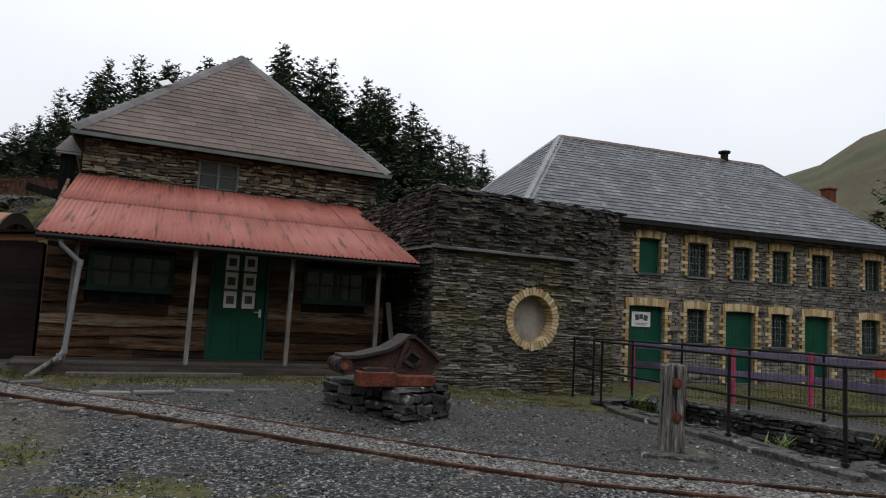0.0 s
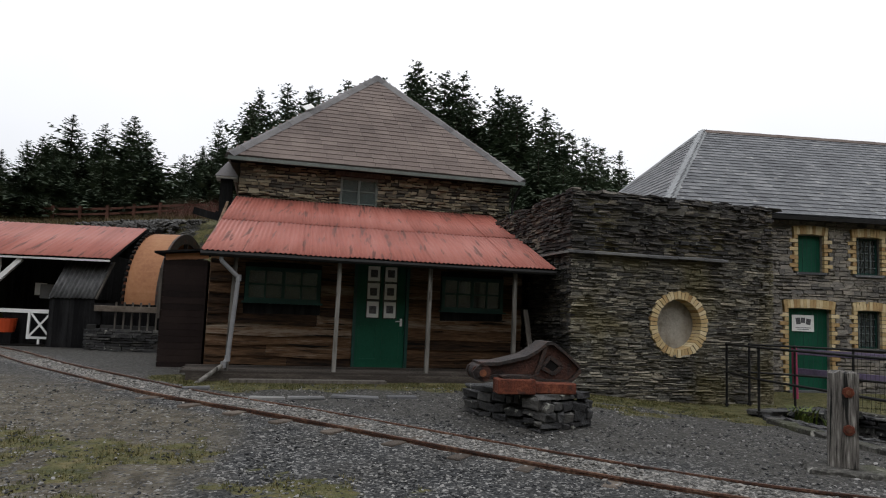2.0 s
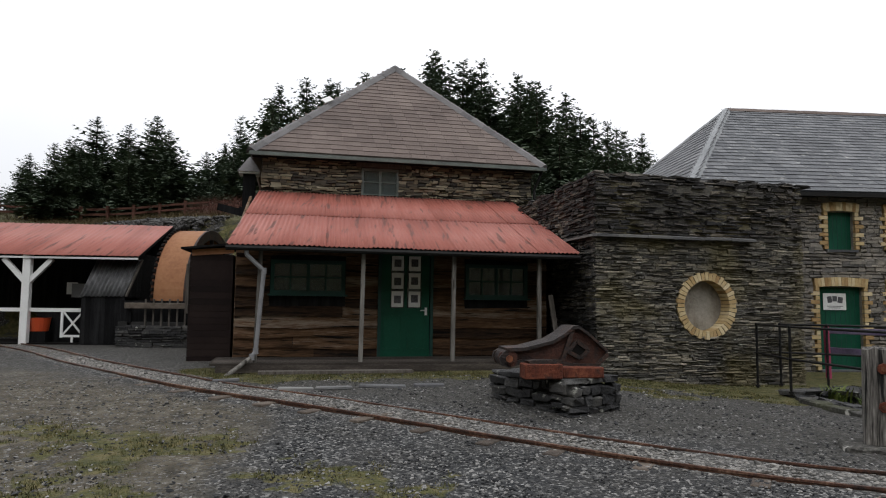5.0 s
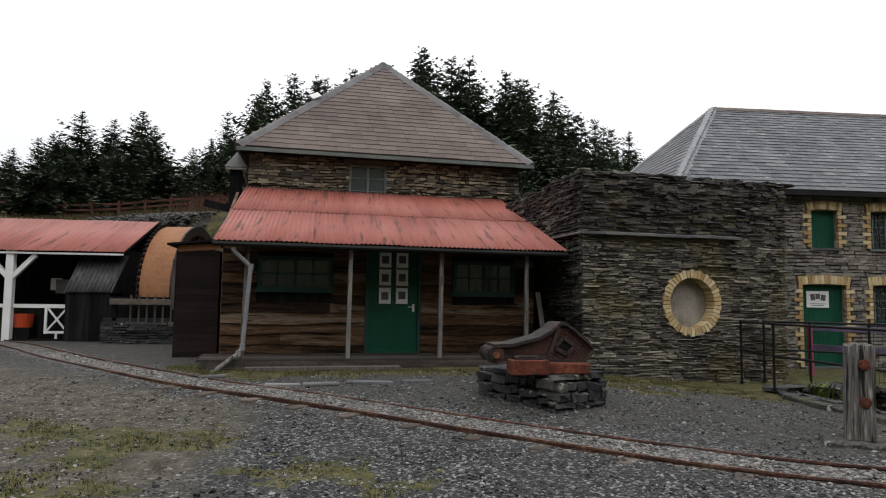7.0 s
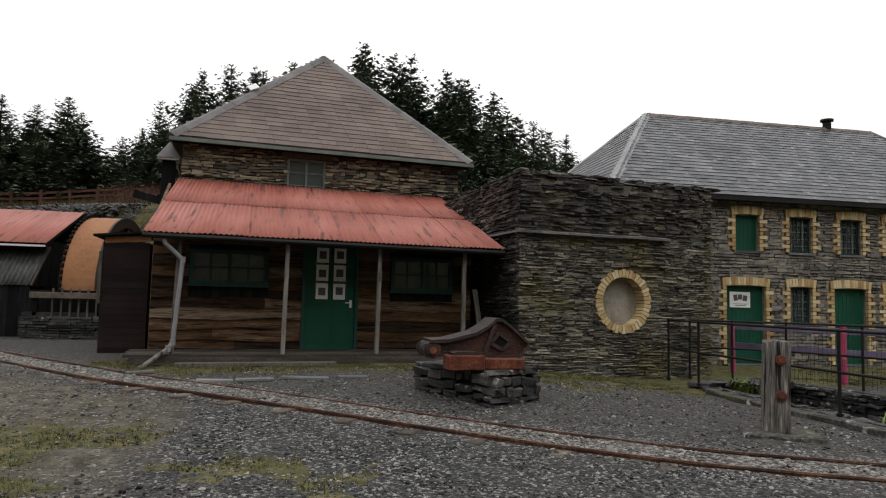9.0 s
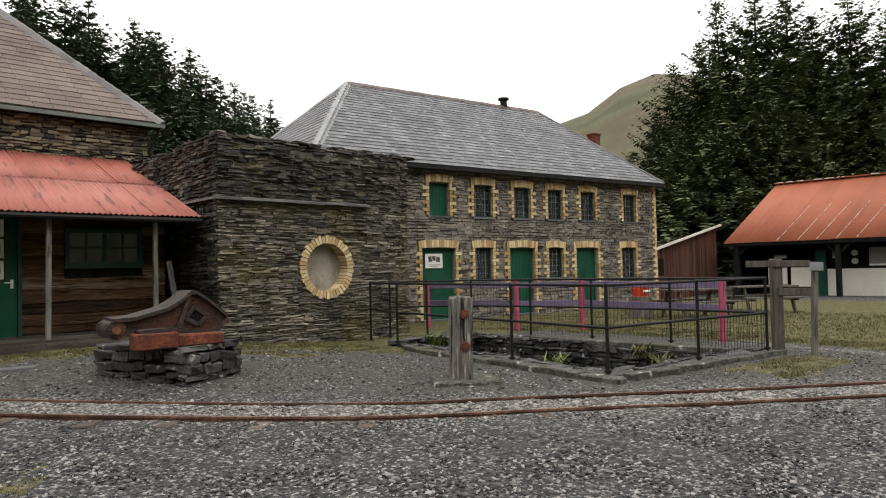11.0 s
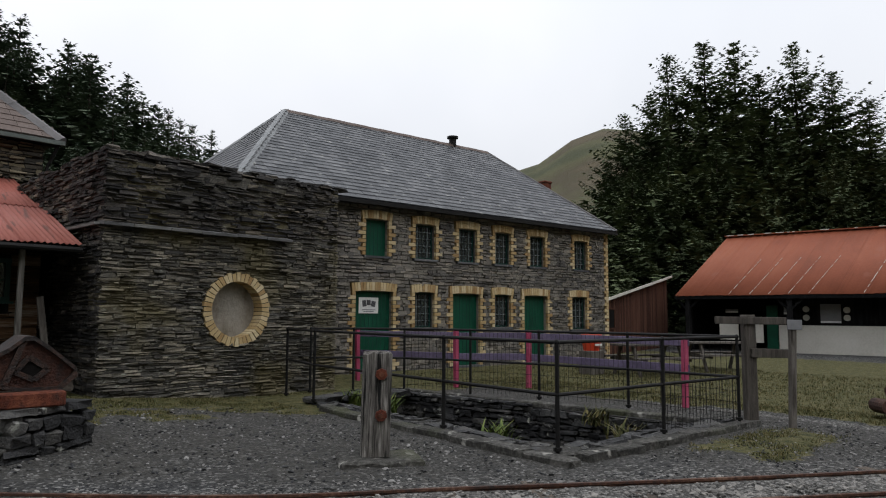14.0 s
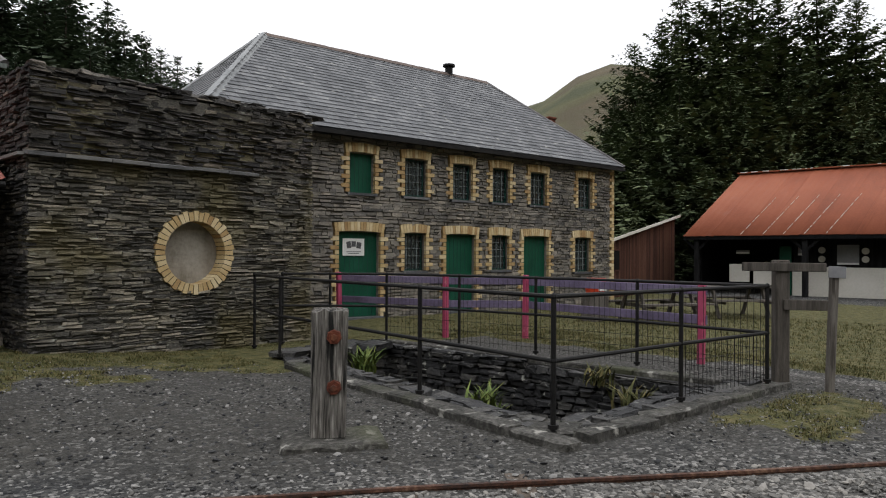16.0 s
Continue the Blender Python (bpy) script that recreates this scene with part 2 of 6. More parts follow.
    orange=material("orange_plastic", [(0.55, 0.07, 0.02), (0.62, 0.1, 0.03)], 3, 25, 0.4, 0.0),
    needle=material("conifer_needle", [(0.055, 0.080, 0.056), (0.115, 0.15, 0.10), (0.19, 0.23, 0.15)], 0.5, 6, 0.8, 0.0, 0.25, spec=0.15),
    needle_near=material("spruce_needle", [(0.06, 0.085, 0.045), (0.13, 0.168, 0.083), (0.22, 0.25, 0.132)], 0.4, 5, 0.8, 0.0, 0.2, spec=0.15),
    bark=material("bark", [(0.03, 0.024, 0.018), (0.08, 0.062, 0.048)], 3, 20, 0.95, 0.6),
    grass=material("grass_blade", [(0.05, 0.056, 0.018), (0.10, 0.098, 0.034), (0.19, 0.155, 0.065)], 0.7, 8, 0.8, 0.0, 0.6, spec=0.2),
    bracken=material("dead_bracken", [(0.035, 0.026, 0.012), (0.075, 0.055, 0.024), (0.12, 0.09, 0.04)], 0.5, 8, 0.85, 0.0, 0.6, spec=0.15),
    fern=material("green_weed", [(0.05, 0.09, 0.015), (0.12, 0.17, 0.03), (0.2, 0.22, 0.05)], 3, 12, 0.7, 0.0, 0.5),
    gravel=material("loose_gravel", [(0.014, 0.0145, 0.016), (0.045, 0.0465, 0.049), (0.10, 0.099, 0.095), (0.32, 0.31, 0.295)], 0.9, 25, 0.85, 0.4, 0.8),
    pale_gravel=material("pale_ballast", [(0.10, 0.097, 0.09), (0.2, 0.19, 0.175), (0.34, 0.32, 0.29)], 0.9, 25, 0.85, 0.4, 0.75),
    red_fence=material("red_brown_rail", [(0.07, 0.026, 0.016), (0.12, 0.046, 0.03)], 3, 20, 0.85, 0.3),
    # Grey-green bar colour lightened to stand in for sky reflected off the bars.
    skylit_bar=material("skylit_grey_green_bar", [(0.14, 0.17, 0.17), (0.26, 0.29, 0.29)], 3, 25, 0.5, 0.05),
    lead=material("grey_lead_flashing", [(0.2, 0.21, 0.215), (0.34, 0.35, 0.355)], 2, 16, 0.55, 0.15, 0.3),
    sleeper_wood=material("worn_sleeper", [(0.04, 0.031, 0.025), (0.10, 0.078, 0.06), (0.19, 0.155, 0.125)], 2, 16, 0.9, 0.7, 0.4, stretch=(3, 3, 3)),
    engine_rust=material("dull_engine_rust", [(0.02, 0.012, 0.010), (0.065, 0.03, 0.022), (0.13, 0.065, 0.045)], 4, 26, 0.85, 0.6, fine_mix=0.5),
    jaw_plate=material("rust_red_casting", [(0.016, 0.008, 0.007), (0.05, 0.017, 0.010), (0.10, 0.036, 0.021)], 3, 22, 0.7, 0.7, fine_mix=0.5, spots=(0.02, 0.012, 0.010), spot_scale=4, spot_cut=0.58),
    # Near-black put in for the shade of unlit insides; wheel teeth share it.
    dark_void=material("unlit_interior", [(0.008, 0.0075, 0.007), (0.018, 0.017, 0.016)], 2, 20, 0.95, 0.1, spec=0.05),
    chalk=material("slate_spoil", [(0.04, 0.038, 0.036), (0.12, 0.115, 0.108)], 3, 25, 0.8, 0.5, 0.6),
)


def glass_material():
    m = bpy.data.materials.new("window_glass")
    m.use_nodes = True
    b = m.node_tree.nodes["Principled BSDF"]
    b.inputs["Base Color"].default_value = (0.22, 0.27, 0.27, 1)
    b.inputs["Roughness"].default_value = 0.08
    b.inputs["Transmission Weight"].default_value = 0.8
    b.inputs["IOR"].default_value = 1.45
    return m


M["glass"] = glass_material()


def ground_material():
    m = bpy.data.materials.new("gravel_and_grass")
    m.use_nodes = True
    n, l = m.node_tree.nodes, m.node_tree.links
    b = n["Principled BSDF"]
    geo = n.new("ShaderNodeNewGeometry")

    def tex(kind, scale, detail=5):
        t = n.new("ShaderNodeTex" + kind)
        t.inputs["Scale"].default_value = scale
        if kind == "Noise":
            t.inputs["Detail"].default_value = detail
        l.new(geo.outputs["Position"], t.inputs["Vector"])
        return t

    def ramp(src, stops):
        r = n.new("ShaderNodeValToRGB")
        el = r.color_ramp.elements
        for i, (p, c) in enumerate(stops):
            e = el[i] if i < 2 else el.new(p)
            e.position, e.color = p, (*[0.58 * v for v in c], 1) if max(c) < 0.7 else (*c, 1)
        l.new(src, r.inputs[0])
        return r.outputs[0]

    def mix(f, a, c, kind="MIX"):
        x = n.new("ShaderNodeMixRGB")
        x.blend_type = kind
        for i, v in enumerate((f, a, c)):
            if isinstance(v, float):
                x.inputs[i].default_value = v
            elif isinstance(v, tuple):
                x.inputs[i].default_value = (*v, 1)
            else:
                l.new(v, x.inputs[i])
        return x.outputs[0]

    def attr(name):
        a = n.new("ShaderNodeAttribute")
        a.attribute_name = name
        return a.outputs["Fac"]

    cell = tex("Voronoi", 36.0)
    cell2 = tex("Voronoi", 15.0)
    sep = n.new("ShaderNodeSeparateColor")
    l.new(cell.outputs["Color"], sep.inputs[0])
    stones = ramp(sep.outputs[0], [(0.0, (0.018, 0.019, 0.021)), (0.45, (0.052, 0.054, 0.057)), (0.8, (0.13, 0.128, 0.122)), (1.0, (0.48, 0.47, 0.45))])
    pale = ramp(sep.outputs[0], [(0.0, (0.06, 0.057, 0.052)), (0.6, (0.16, 0.153, 0.14)), (1.0, (0.5, 0.48, 0.45))])
    earth = ramp(tex("Noise", 9).outputs["Fac"], [(0.32, (0.03, 0.028, 0.024)), (0.66, (0.11, 0.10, 0.085))])
    stones = mix(ramp(tex("Noise", 1.1).outputs["Fac"], [(0.42, (0, 0, 0)), (0.62, (0.75, 0.75, 0.75))]), stones, mix(0.5, stones, earth))
    col = mix(attr("pale"), stones, pale)
    soil = ramp(tex("Noise", 5, 8).outputs["Fac"], [(0.3, (0.06, 0.049, 0.032)), (0.5, (0.145, 0.122, 0.082)), (0.7, (0.25, 0.22, 0.165))])
    soil = mix(ramp(sep.outputs[1], [(0.74, (0, 0, 0)), (0.8, (0.85, 0.85, 0.85))]), soil, pale)
    col = mix(attr("dirt"), col, soil)
    col = mix(attr("earth"), col, mix(0.55, stones, mix(0.5, earth, (0.07, 0.066, 0.056))))
    turf = ramp(tex("Noise", 7).outputs["Fac"], [(0.3, (0.066, 0.074, 0.022)), (0.5, (0.14, 0.135, 0.044)), (0.7, (0.23, 0.19, 0.085))])
    hill = ramp(tex("Noise", 0.035, 8).outputs["Fac"], [(0.35, (0.08, 0.088, 0.036)), (0.48, (0.135, 0.132, 0.056)), (0.58, (0.11, 0.09, 0.048)), (0.68, (0.17, 0.13, 0.073))])
    patch = n.new("ShaderNodeMath")
    patch.operation = "ADD"
    l.new(attr("grass"), patch.inputs[0])
    sub = n.new("ShaderNodeMath")
    sub.operation = "MULTIPLY_ADD"
    l.new(tex("Noise", 3.5, 7).outputs["Fac"], sub.inputs[0])
    sub.inputs[1].default_value, sub.inputs[2].default_value = 1.2, -0.6
    l.new(sub.outputs[0], patch.inputs[1])
    col = mix(ramp(patch.outputs[0], [(0.42, (0, 0, 0)), (0.60, (1, 1, 1))]), col, turf)
    col = mix(attr("hill"), col, hill)
    l.new(col, b.inputs["Base Color"])
    b.inputs["Roughness"].default_value = 0.9
    b.inputs["Specular IOR Level"].default_value = 0.3
    add = n.new("ShaderNodeMath")
    l.new(cell.outputs["Distance"], add.inputs[0])
    l.new(cell2.outputs["Distance"], add.inputs[1])
    bp = n.new("ShaderNodeBump")
    bp.inputs["Strength"].default_value, bp.inputs["Distance"].default_value = 1.0, 0.035
    bp.invert = True
    l.new(add.outputs[0], bp.inputs["Height"])
    l.new(bp.outputs[0], b.inputs["Normal"])
    return m


M["ground"] = ground_material()

# ---- helpers for shapes ----


def thing(name, label, category, m=None, group="", kind=""):
    ob = new(name)
    ob.empty_display_size = 0.2
    ob.matrix_world = m or Matrix()
    return tagged(ob, label, category, group, kind)


def part(name, bm, mat, parent, label=""):
    """Links a bmesh, or a mesh, as one object under a thing or a part."""
    if isinstance(bm, bmesh.types.BMesh):
        me = bpy.data.meshes.new(name)
        bmesh.ops.recalc_face_normals(bm, faces=bm.faces)
        bm.to_mesh(me)
        bm.free()
    else:
        me = bm
    if not me.materials:
        me.materials.append(mat)
    ob = new(name, me)
    ob.parent = parent
    return tagged(ob, label)


def alone(name, bm, mat, label, category, group="", kind="", m=None):
    ob = part(name, bm, mat, None, label)
    if m:
        ob.matrix_world = m
    return tagged(ob, "", category, group, kind)


def box(bm, c, s, rot=None, bevel=0.0):
    """A box of size s round c, turned by rot (degrees)."""
    m = pose(*c, *(rot or (0, 0, 0))) @ Matrix.Diagonal((*s, 1))
    r = bmesh.ops.create_cube(bm, size=1, matrix=m)
    if bevel:
        es = {e for v in r["verts"] for e in v.link_edges}
        bmesh.ops.bevel(bm, geom=list(es), offset=bevel, segments=1, affect="EDGES")
    return bm


def one(c, s, rot=None, bevel=0.0):
    return box(bmesh.new(), c, s, rot, bevel)


def rod(bm, a, b, r, r2=None, n=8):
    """A round bar from a to b."""
    a, b = Vector(a), Vector(b)
    m = Matrix.Translation((a + b) / 2) @ (b - a).to_track_quat("Z", "Y").to_matrix().to_4x4()
    bmesh.ops.create_cone(bm, cap_ends=True, segments=n, radius1=r, radius2=r if r2 is None else r2, depth=(b - a).length, matrix=m)
    return bm


def bar(bm, a, b, w, h):
    """A squared timber from a to b."""
    a, b = Vector(a), Vector(b)
    m = Matrix.Translation((a + b) / 2) @ (b - a).to_track_quat("X", "Z").to_matrix().to_4x4() @ Matrix.Diagonal(((b - a).length, w, h, 1))
    bmesh.ops.create_cube(bm, size=1, matrix=m)
    return bm


def slab(bm, pts, t):
    """A plate through four or more corner points, t thick downwards along its normal."""
    vs = [Vector(p) for p in pts]
    nrm = (vs[1] - vs[0]).cross(vs[2] - vs[0]).normalized()
    if nrm.z < 0:
        nrm = -nrm
    top = [bm.verts.new(v) for v in vs]
    low = [bm.verts.new(v - nrm * t) for v in vs]
    k = len(vs)
    bm.faces.new(top)
    bm.faces.new(low[::-1])
    for i in range(k):
        bm.faces.new((top[i], top[(i + 1) % k], low[(i + 1) % k], low[i]))
    return bm


def mesh_of(name, verts, faces, mat, smooth=False):
    me = bpy.data.meshes.new(name)
    me.from_pydata(verts, [], faces)
    me.materials.append(mat)
    if smooth:
        me.shade_smooth()
    me.update()
    return me


CUBE = [(0, 1, 3, 2), (4, 6, 7, 5), (0, 4, 5, 1), (2, 3, 7, 6), (0, 2, 6, 4), (1, 5, 7, 3)]


def loose_box(verts, faces, u0, u1, v0, v1, z0, z1, jit, r):
    k = len(verts)
    for u in (u0, u1):
        for v in (v0, v1):
            for z in (z0, z1):
                verts.append((u + r.uniform(-jit, jit), v + r.uniform(-jit, jit) * 0.6, z + r.uniform(-jit, jit) * 0.7))
    faces.extend(tuple(k + i for i in f) for f in CUBE)


def courses(u0, u1, z0, z1, r, hs, ls, holes=(), top=None, gap=0.012):
    """Stone by stone, a rubble wall's courses: yields u0, u1, z0, z1 of each stone."""
    z = z0
    while z < z1 + 0.3:
        h = r.uniform(*hs)
        spans = [(u0, u1)]
        for a, b, c, d in holes:
            if z + h * 0.7 > c and z + h * 0.3 < d:
                spans = [s for p, q in spans for s in ((p, min(q, a)), (max(p, b), q)) if s[1] - s[0] > 0.04]
        for p, q in spans:
            u = p
            while u < q - 0.03:
                w = r.uniform(*ls)
                if q - u - w < ls[0] * 0.6:
                    w = q - u
                w = min(w, q - u)
                lim = top(u + w / 2) if top else z1
                if z + h * 0.5 < lim:
                    yield u, u + w - gap, z, min(z + h - gap, lim + r.uniform(-0.01, 0.04))
                u += w
        z += h


def wall_cells(bm, u0, u1, v0, v1, z0, z1, holes):
    us = sorted({u0, u1, *[min(max(h[i], u0), u1) for h in holes for i in (0, 1)]})
    zs = sorted({z0, z1, *[min(max(h[i], z0), z1) for h in holes for i in (2, 3)]})
    for a, b in zip(us, us[1:]):
        for c, d in zip(zs, zs[1:]):
            if not any(h[0] <= (a + b) / 2 <= h[1] and h[2] <= (c + d) / 2 <= h[3] for h in holes):
                box(bm, ((a + b) / 2, (v0 + v1) / 2, (c + d) / 2), (b - a, v1 - v0, d - c))
    bmesh.ops.remove_doubles(bm, verts=bm.verts, dist=0.0005)
    return bm


def chunk(r, name, mat, j=1.0):
    """A rough stone of unit size, shared by many pieces."""
    bm = bmesh.new()
    bmesh.ops.create_cube(bm, size=1)
    bmesh.ops.bevel(bm, geom=list(bm.edges), offset=0.1, segments=1, affect="EDGES")
    for v in bm.verts:
        v.co += Vector((r.uniform(-0.05, 0.05), r.uniform(-0.06, 0.06), r.uniform(-0.09, 0.09))) * j
    me = bpy.data.meshes.new(name)
    bm.to_mesh(me)
    bm.free()
    me.materials.append(mat)
    return me


def piece(name, me, parent, c, s, rot=(0, 0, 0)):
    ob = new(name, me)
    ob.parent = parent
    ob.matrix_local = pose(*c, *rot) @ Matrix.Diagonal((*s, 1))
    return ob


def ss(a):
    a = min(1.0, max(0.0, a))
    return a * a * (3 - 2 * a)


# ---- ground ----
TRACK = [(-22, 33), (-14, 24.5), (-8.3, 18.6), (-5.2, 14.6), (-2.5, 11.6), (0.1, 9.75), (2.5, 8.0), (4.2, 6.85), (5.5, 6.17), (7.58, 4.97), (9.87, 3.78), (13, 2.35), (18, 0.9), (30, -1.5)]
PIT = [(7.62, 12.2), (7.55, 6.95), (10.35, 6.95), (9.95, 9.6), (9.35, 12.2)]


def spline(pts, step=0.25):
    out = []
    p = [Vector(q) for q in pts]
    for i in range(len(p) - 1):
        a, b, c, d = p[max(0, i - 1)], p[i], p[i + 1], p[min(len(p) - 1, i + 2)]
        k = max(2, int((c - b).length / step))
        for j in range(k):
            t = j / k
            out.append(0.5 * (2 * b + (c - a) * t + (2 * a - 5 * b + 4 * c - d) * t * t + (3 * b - a - 3 * c + d) * t ** 3))
    out.append(p[-1])
    return out


CENTRE = spline(TRACK)
# Bearings behind the camera hold unseen hills, raised to cut low skylight.
RIDGE = [(-180, 130), (-110, 120), (-70, 70), (-40, 18), (-30, 14), (-12, 18), (8, 40), (23, 60), (40, 62), (46, 66), (50, 79), (53.5, 85), (58, 78), (68, 66), (95, 60), (130, 110), (180, 130)]


def gz(x, y):
    """Height of the ground."""
    z = 0.03 + 0.3 * ss((y - 6) / 7) * ss((7.5 - x) / 5)
    left = ss((9 - x) / 6)
    bank = 22.6 + 2.0 * ss((x + 3) / 4) + 0.5 * math.sin(x * 0.7)
    z += left * (4.1 * (1 - 0.19 * ss((-5.5 - x) / 8)) * ss((y - bank) / 2.6) + 0.16 * max(0, min(y, 50) - bank - 2.2) + 0.08 * max(0, min(y, 90) - 50))
    z += (1 - left) * (3.2 * ss((y - 25) / 9) + 0.10 * max(0, min(y, 75) - 32)) * ss((34 - x) / 8)
    z += 3.0 * ss((x - 36) / 10) * ss((y + 5) / 20)
    rr = math.hypot(x, y)
    if rr > 70:
        az = math.degrees(math.atan2(x, y))
        for (a, ha), (b, hb) in zip(RIDGE, RIDGE[1:]):
            if a <= az <= b:
                top = ha + (hb - ha) * ss((az - a) / (b - a))
        rough = 5 * noise.noise((x * 0.012, y * 0.012, 3.3)) + 2 * noise.noise((x * 0.04, y * 0.04, 1.3))
        z += (top - 8 + rough) * ss((rr - 60) / 250) * (1 if rr < 330 else max(0.6, 1 - (rr - 330) / 900))
    return z


def inside(x, y, poly):
    c = False
    for (a, b), (d, e) in zip(poly, poly[1:] + poly[:1]):
        if (b > y) != (e > y) and x < (d - a) * (y - b) / (e - b) + a:
            c = not c
    return c


def axis(lo, hi, step, far):
    a = list(np.arange(lo, hi + step / 2, step))
    d, v = step, hi
    while v < far:
        d *= 1.11
        v += d
        a.append(v)
    d, v = step, lo
    while v > -far:
        d *= 1.11
        v -= d
        a.insert(0, v)
    return a


def near_track(x, y):
    return min((p[0] - x) ** 2 + (p[1] - y) ** 2 for p in CENTRE) ** 0.5


def grass_at(x, y):
    """How much grass grows at a place, 0 to 1."""
    wob = 0.5 * noise.noise((x * 0.8, y * 0.8, 0)) + 0.25 * noise.noise((x * 2.3, y * 2.3, 5))
    g = 0.0
    lawn = ss((x - 12.2 - 0.5 * wob + 0.2 * max(0, min(y, 12) - 7)) / 0.6) * ss((y - 5.0 - wob) / 0.7) * ss((27.0 - x) / 1.0)
    g = max(g, lawn)
    g = max(g, 0.95 * ss((1.6 - abs(x - 10.0 + wob)) / 0.9) * ss((0.8 - abs(y - 5.8 - wob * 0.6)) / 0.5))
    front = 12.9 + 0.139 * (x - 1)
    if -3 < x < 8.5:
        g = max(g, 1.15 * ss((1.3 + 1.5 * wob - (front - y)) / 0.7) * (1 if y < front + 1 else 0))
    if 3 < x < 7.6:
        g = max(g, 0.95 * ss((2.9 + 2.6 * wob - (front - y)) / 0.9))
    if 8 < x < 24 and 12.3 < y < 16.5:
        g = max(g, 0.9)
    if x < 1.5 and y < 9:
        g = max(g, 0.72 * ss((0.03 + 2.1 * wob + 0.5 * noise.noise((x * 5, y * 5, 1)) - 0.12 * (x + 0.6)) / 0.5) * ss((near_track(x, y) - 0.8) / 0.6))
    if y > 22.3 and x < 9:
        g = max(g, 0.62 - 0.5 * ss(wob * 2))
    return g


def build_ground():
    xs, ys = axis(-9.0, 14.0, 0.125, 1600), axis(-0.5, 17.0, 0.125, 1600)
    verts, gr, pa, ea, hi, di = [], [], [], [], [], []
    for y in ys:
        for x in xs:
            z = gz(x, y)
            close = -9.5 < x < 14.5 and -1 < y < 17.5
            d = near_track(x, y) if close or (abs(x) < 30 and abs(y) < 35) else 9
            if close:
                z += 0.018 * noise.noise((x * 1.7, y * 1.7, 0)) + 0.008 * noise.noise((x * 6, y * 6, 2))
            verts.append((x, y, z))
            wob = noise.noise((x * 1.3, y * 1.3, 9))
            pa.append(max(ss((0.50 - d + 0.06 * wob) / 0.15), 0.55 * ss((1.2 + 0.5 * wob - d) / 0.7) * ss((x - 3.5) / 2), 0.9 * ss((0.75 + 0.3 * wob - abs(x - 11.6 + 0.2 * max(0, y - 7))) / 0.3) * ss((y - 3.6) / 0.6) * ss((12.4 - y) / 0.5)))
            ea.append(1.0 * ss((y - 6.9 + 0.5 * (x - 4.2) + 0.8 * wob) / 1.6) * ss((d - 0.5) / 0.3) if x < 12 else 0)
            di.append(0.95 * ss((-0.2 - x + 0.9 * wob + 0.5 * noise.noise((x * 4, y * 4, 2)) - 0.06 * (y - 6)) / 1.3) * ss((d - 0.55) / 0.3) * ss((14 - y) / 1) if close else 0)
            rr = math.hypot(x, y)
            hi.append(ss((rr - 45) / 30))
            gr.append(grass_at(x, y) * (1 - ss((0.62 - d) / 0.15)) if rr < 60 else 1)
    nx = len(xs)
    faces = []
    for j in range(len(ys) - 1):
        for i in range(nx - 1):
            cx, cy = (xs[i] + xs[i + 1]) / 2, (ys[j] + ys[j + 1]) / 2
            if not (7 < cx < 11 and 6 < cy < 13 and inside(cx, cy, PIT)):
                a = j * nx + i
                faces.append((a, a + 1, a + nx + 1, a + nx))
    me = mesh_of("ground", verts, faces, M["ground"], True)
    for name, data in (("grass", gr), ("pale", pa), ("earth", ea), ("hill", hi), ("dirt", di)):
        me.attributes.new(name, "FLOAT", "POINT").data.foreach_set("value", data)
    return tagged(new("ground", me), "grey slate gravel yard with moss, lawn, grassy hills beyond and added light-blocking hills behind", "ground", "", "structure")


build_ground()

# ---- parts shared by the buildings ----


def corrugated(parent, name, eave_l, eave_r, top_l, top_r, mat, cols, rows, wave=0.105, amp=0.02, label="", seed=1):
    """Sheets of corrugated iron over the quad, each one a part."""
    r = random.Random(seed)
    a, b, c, d = map(Vector, (eave_l, eave_r, top_l, top_r))
    nrm = (b - a).cross(c - a).normalized()
    if nrm.z < 0:
        nrm = -nrm
    width = (b - a).length
    for j in range(rows):
        for i in range(cols):
            u0, u1 = i / cols, (i + 1) / cols + (0.012 if i < cols - 1 else 0)
            v0, v1 = j / rows - (0.02 if j else 0.0), (j + 1) / rows
            lift = 0.012 * j + r.uniform(0, 0.006) + (0.004 if i % 2 else 0)
            k = max(8, int((u1 - u0) * width / wave * 6))
            vs, fs = [], []
            for q, v in enumerate((v0 + r.uniform(-0.004, 0.004), (v0 + v1) / 2, v1)):
                for s in range(k + 1):
                    u = u0 + (u1 - u0) * s / k
                    p = (a * (1 - u) + b * u) * (1 - v) + (c * (1 - u) + d * u) * v
                    p = p + nrm * (amp * math.sin(u * width / wave * 2 * math.pi) + lift + r.uniform(-0.0015, 0.0015))
                    vs.append(p)
            for q in range(2):
                for s in range(k):
                    e = q * (k + 1) + s
                    fs.append((e, e + 1, e + k + 2, e + k + 1))
            me = mesh_of(name, vs, fs, mat, True)
            ob = new(name, me)
            ob.parent = parent
            md = ob.modifiers.new("thick", "SOLIDIFY")
            md.thickness, md.offset = 0.006, -1


SLATE_UNIT = {}


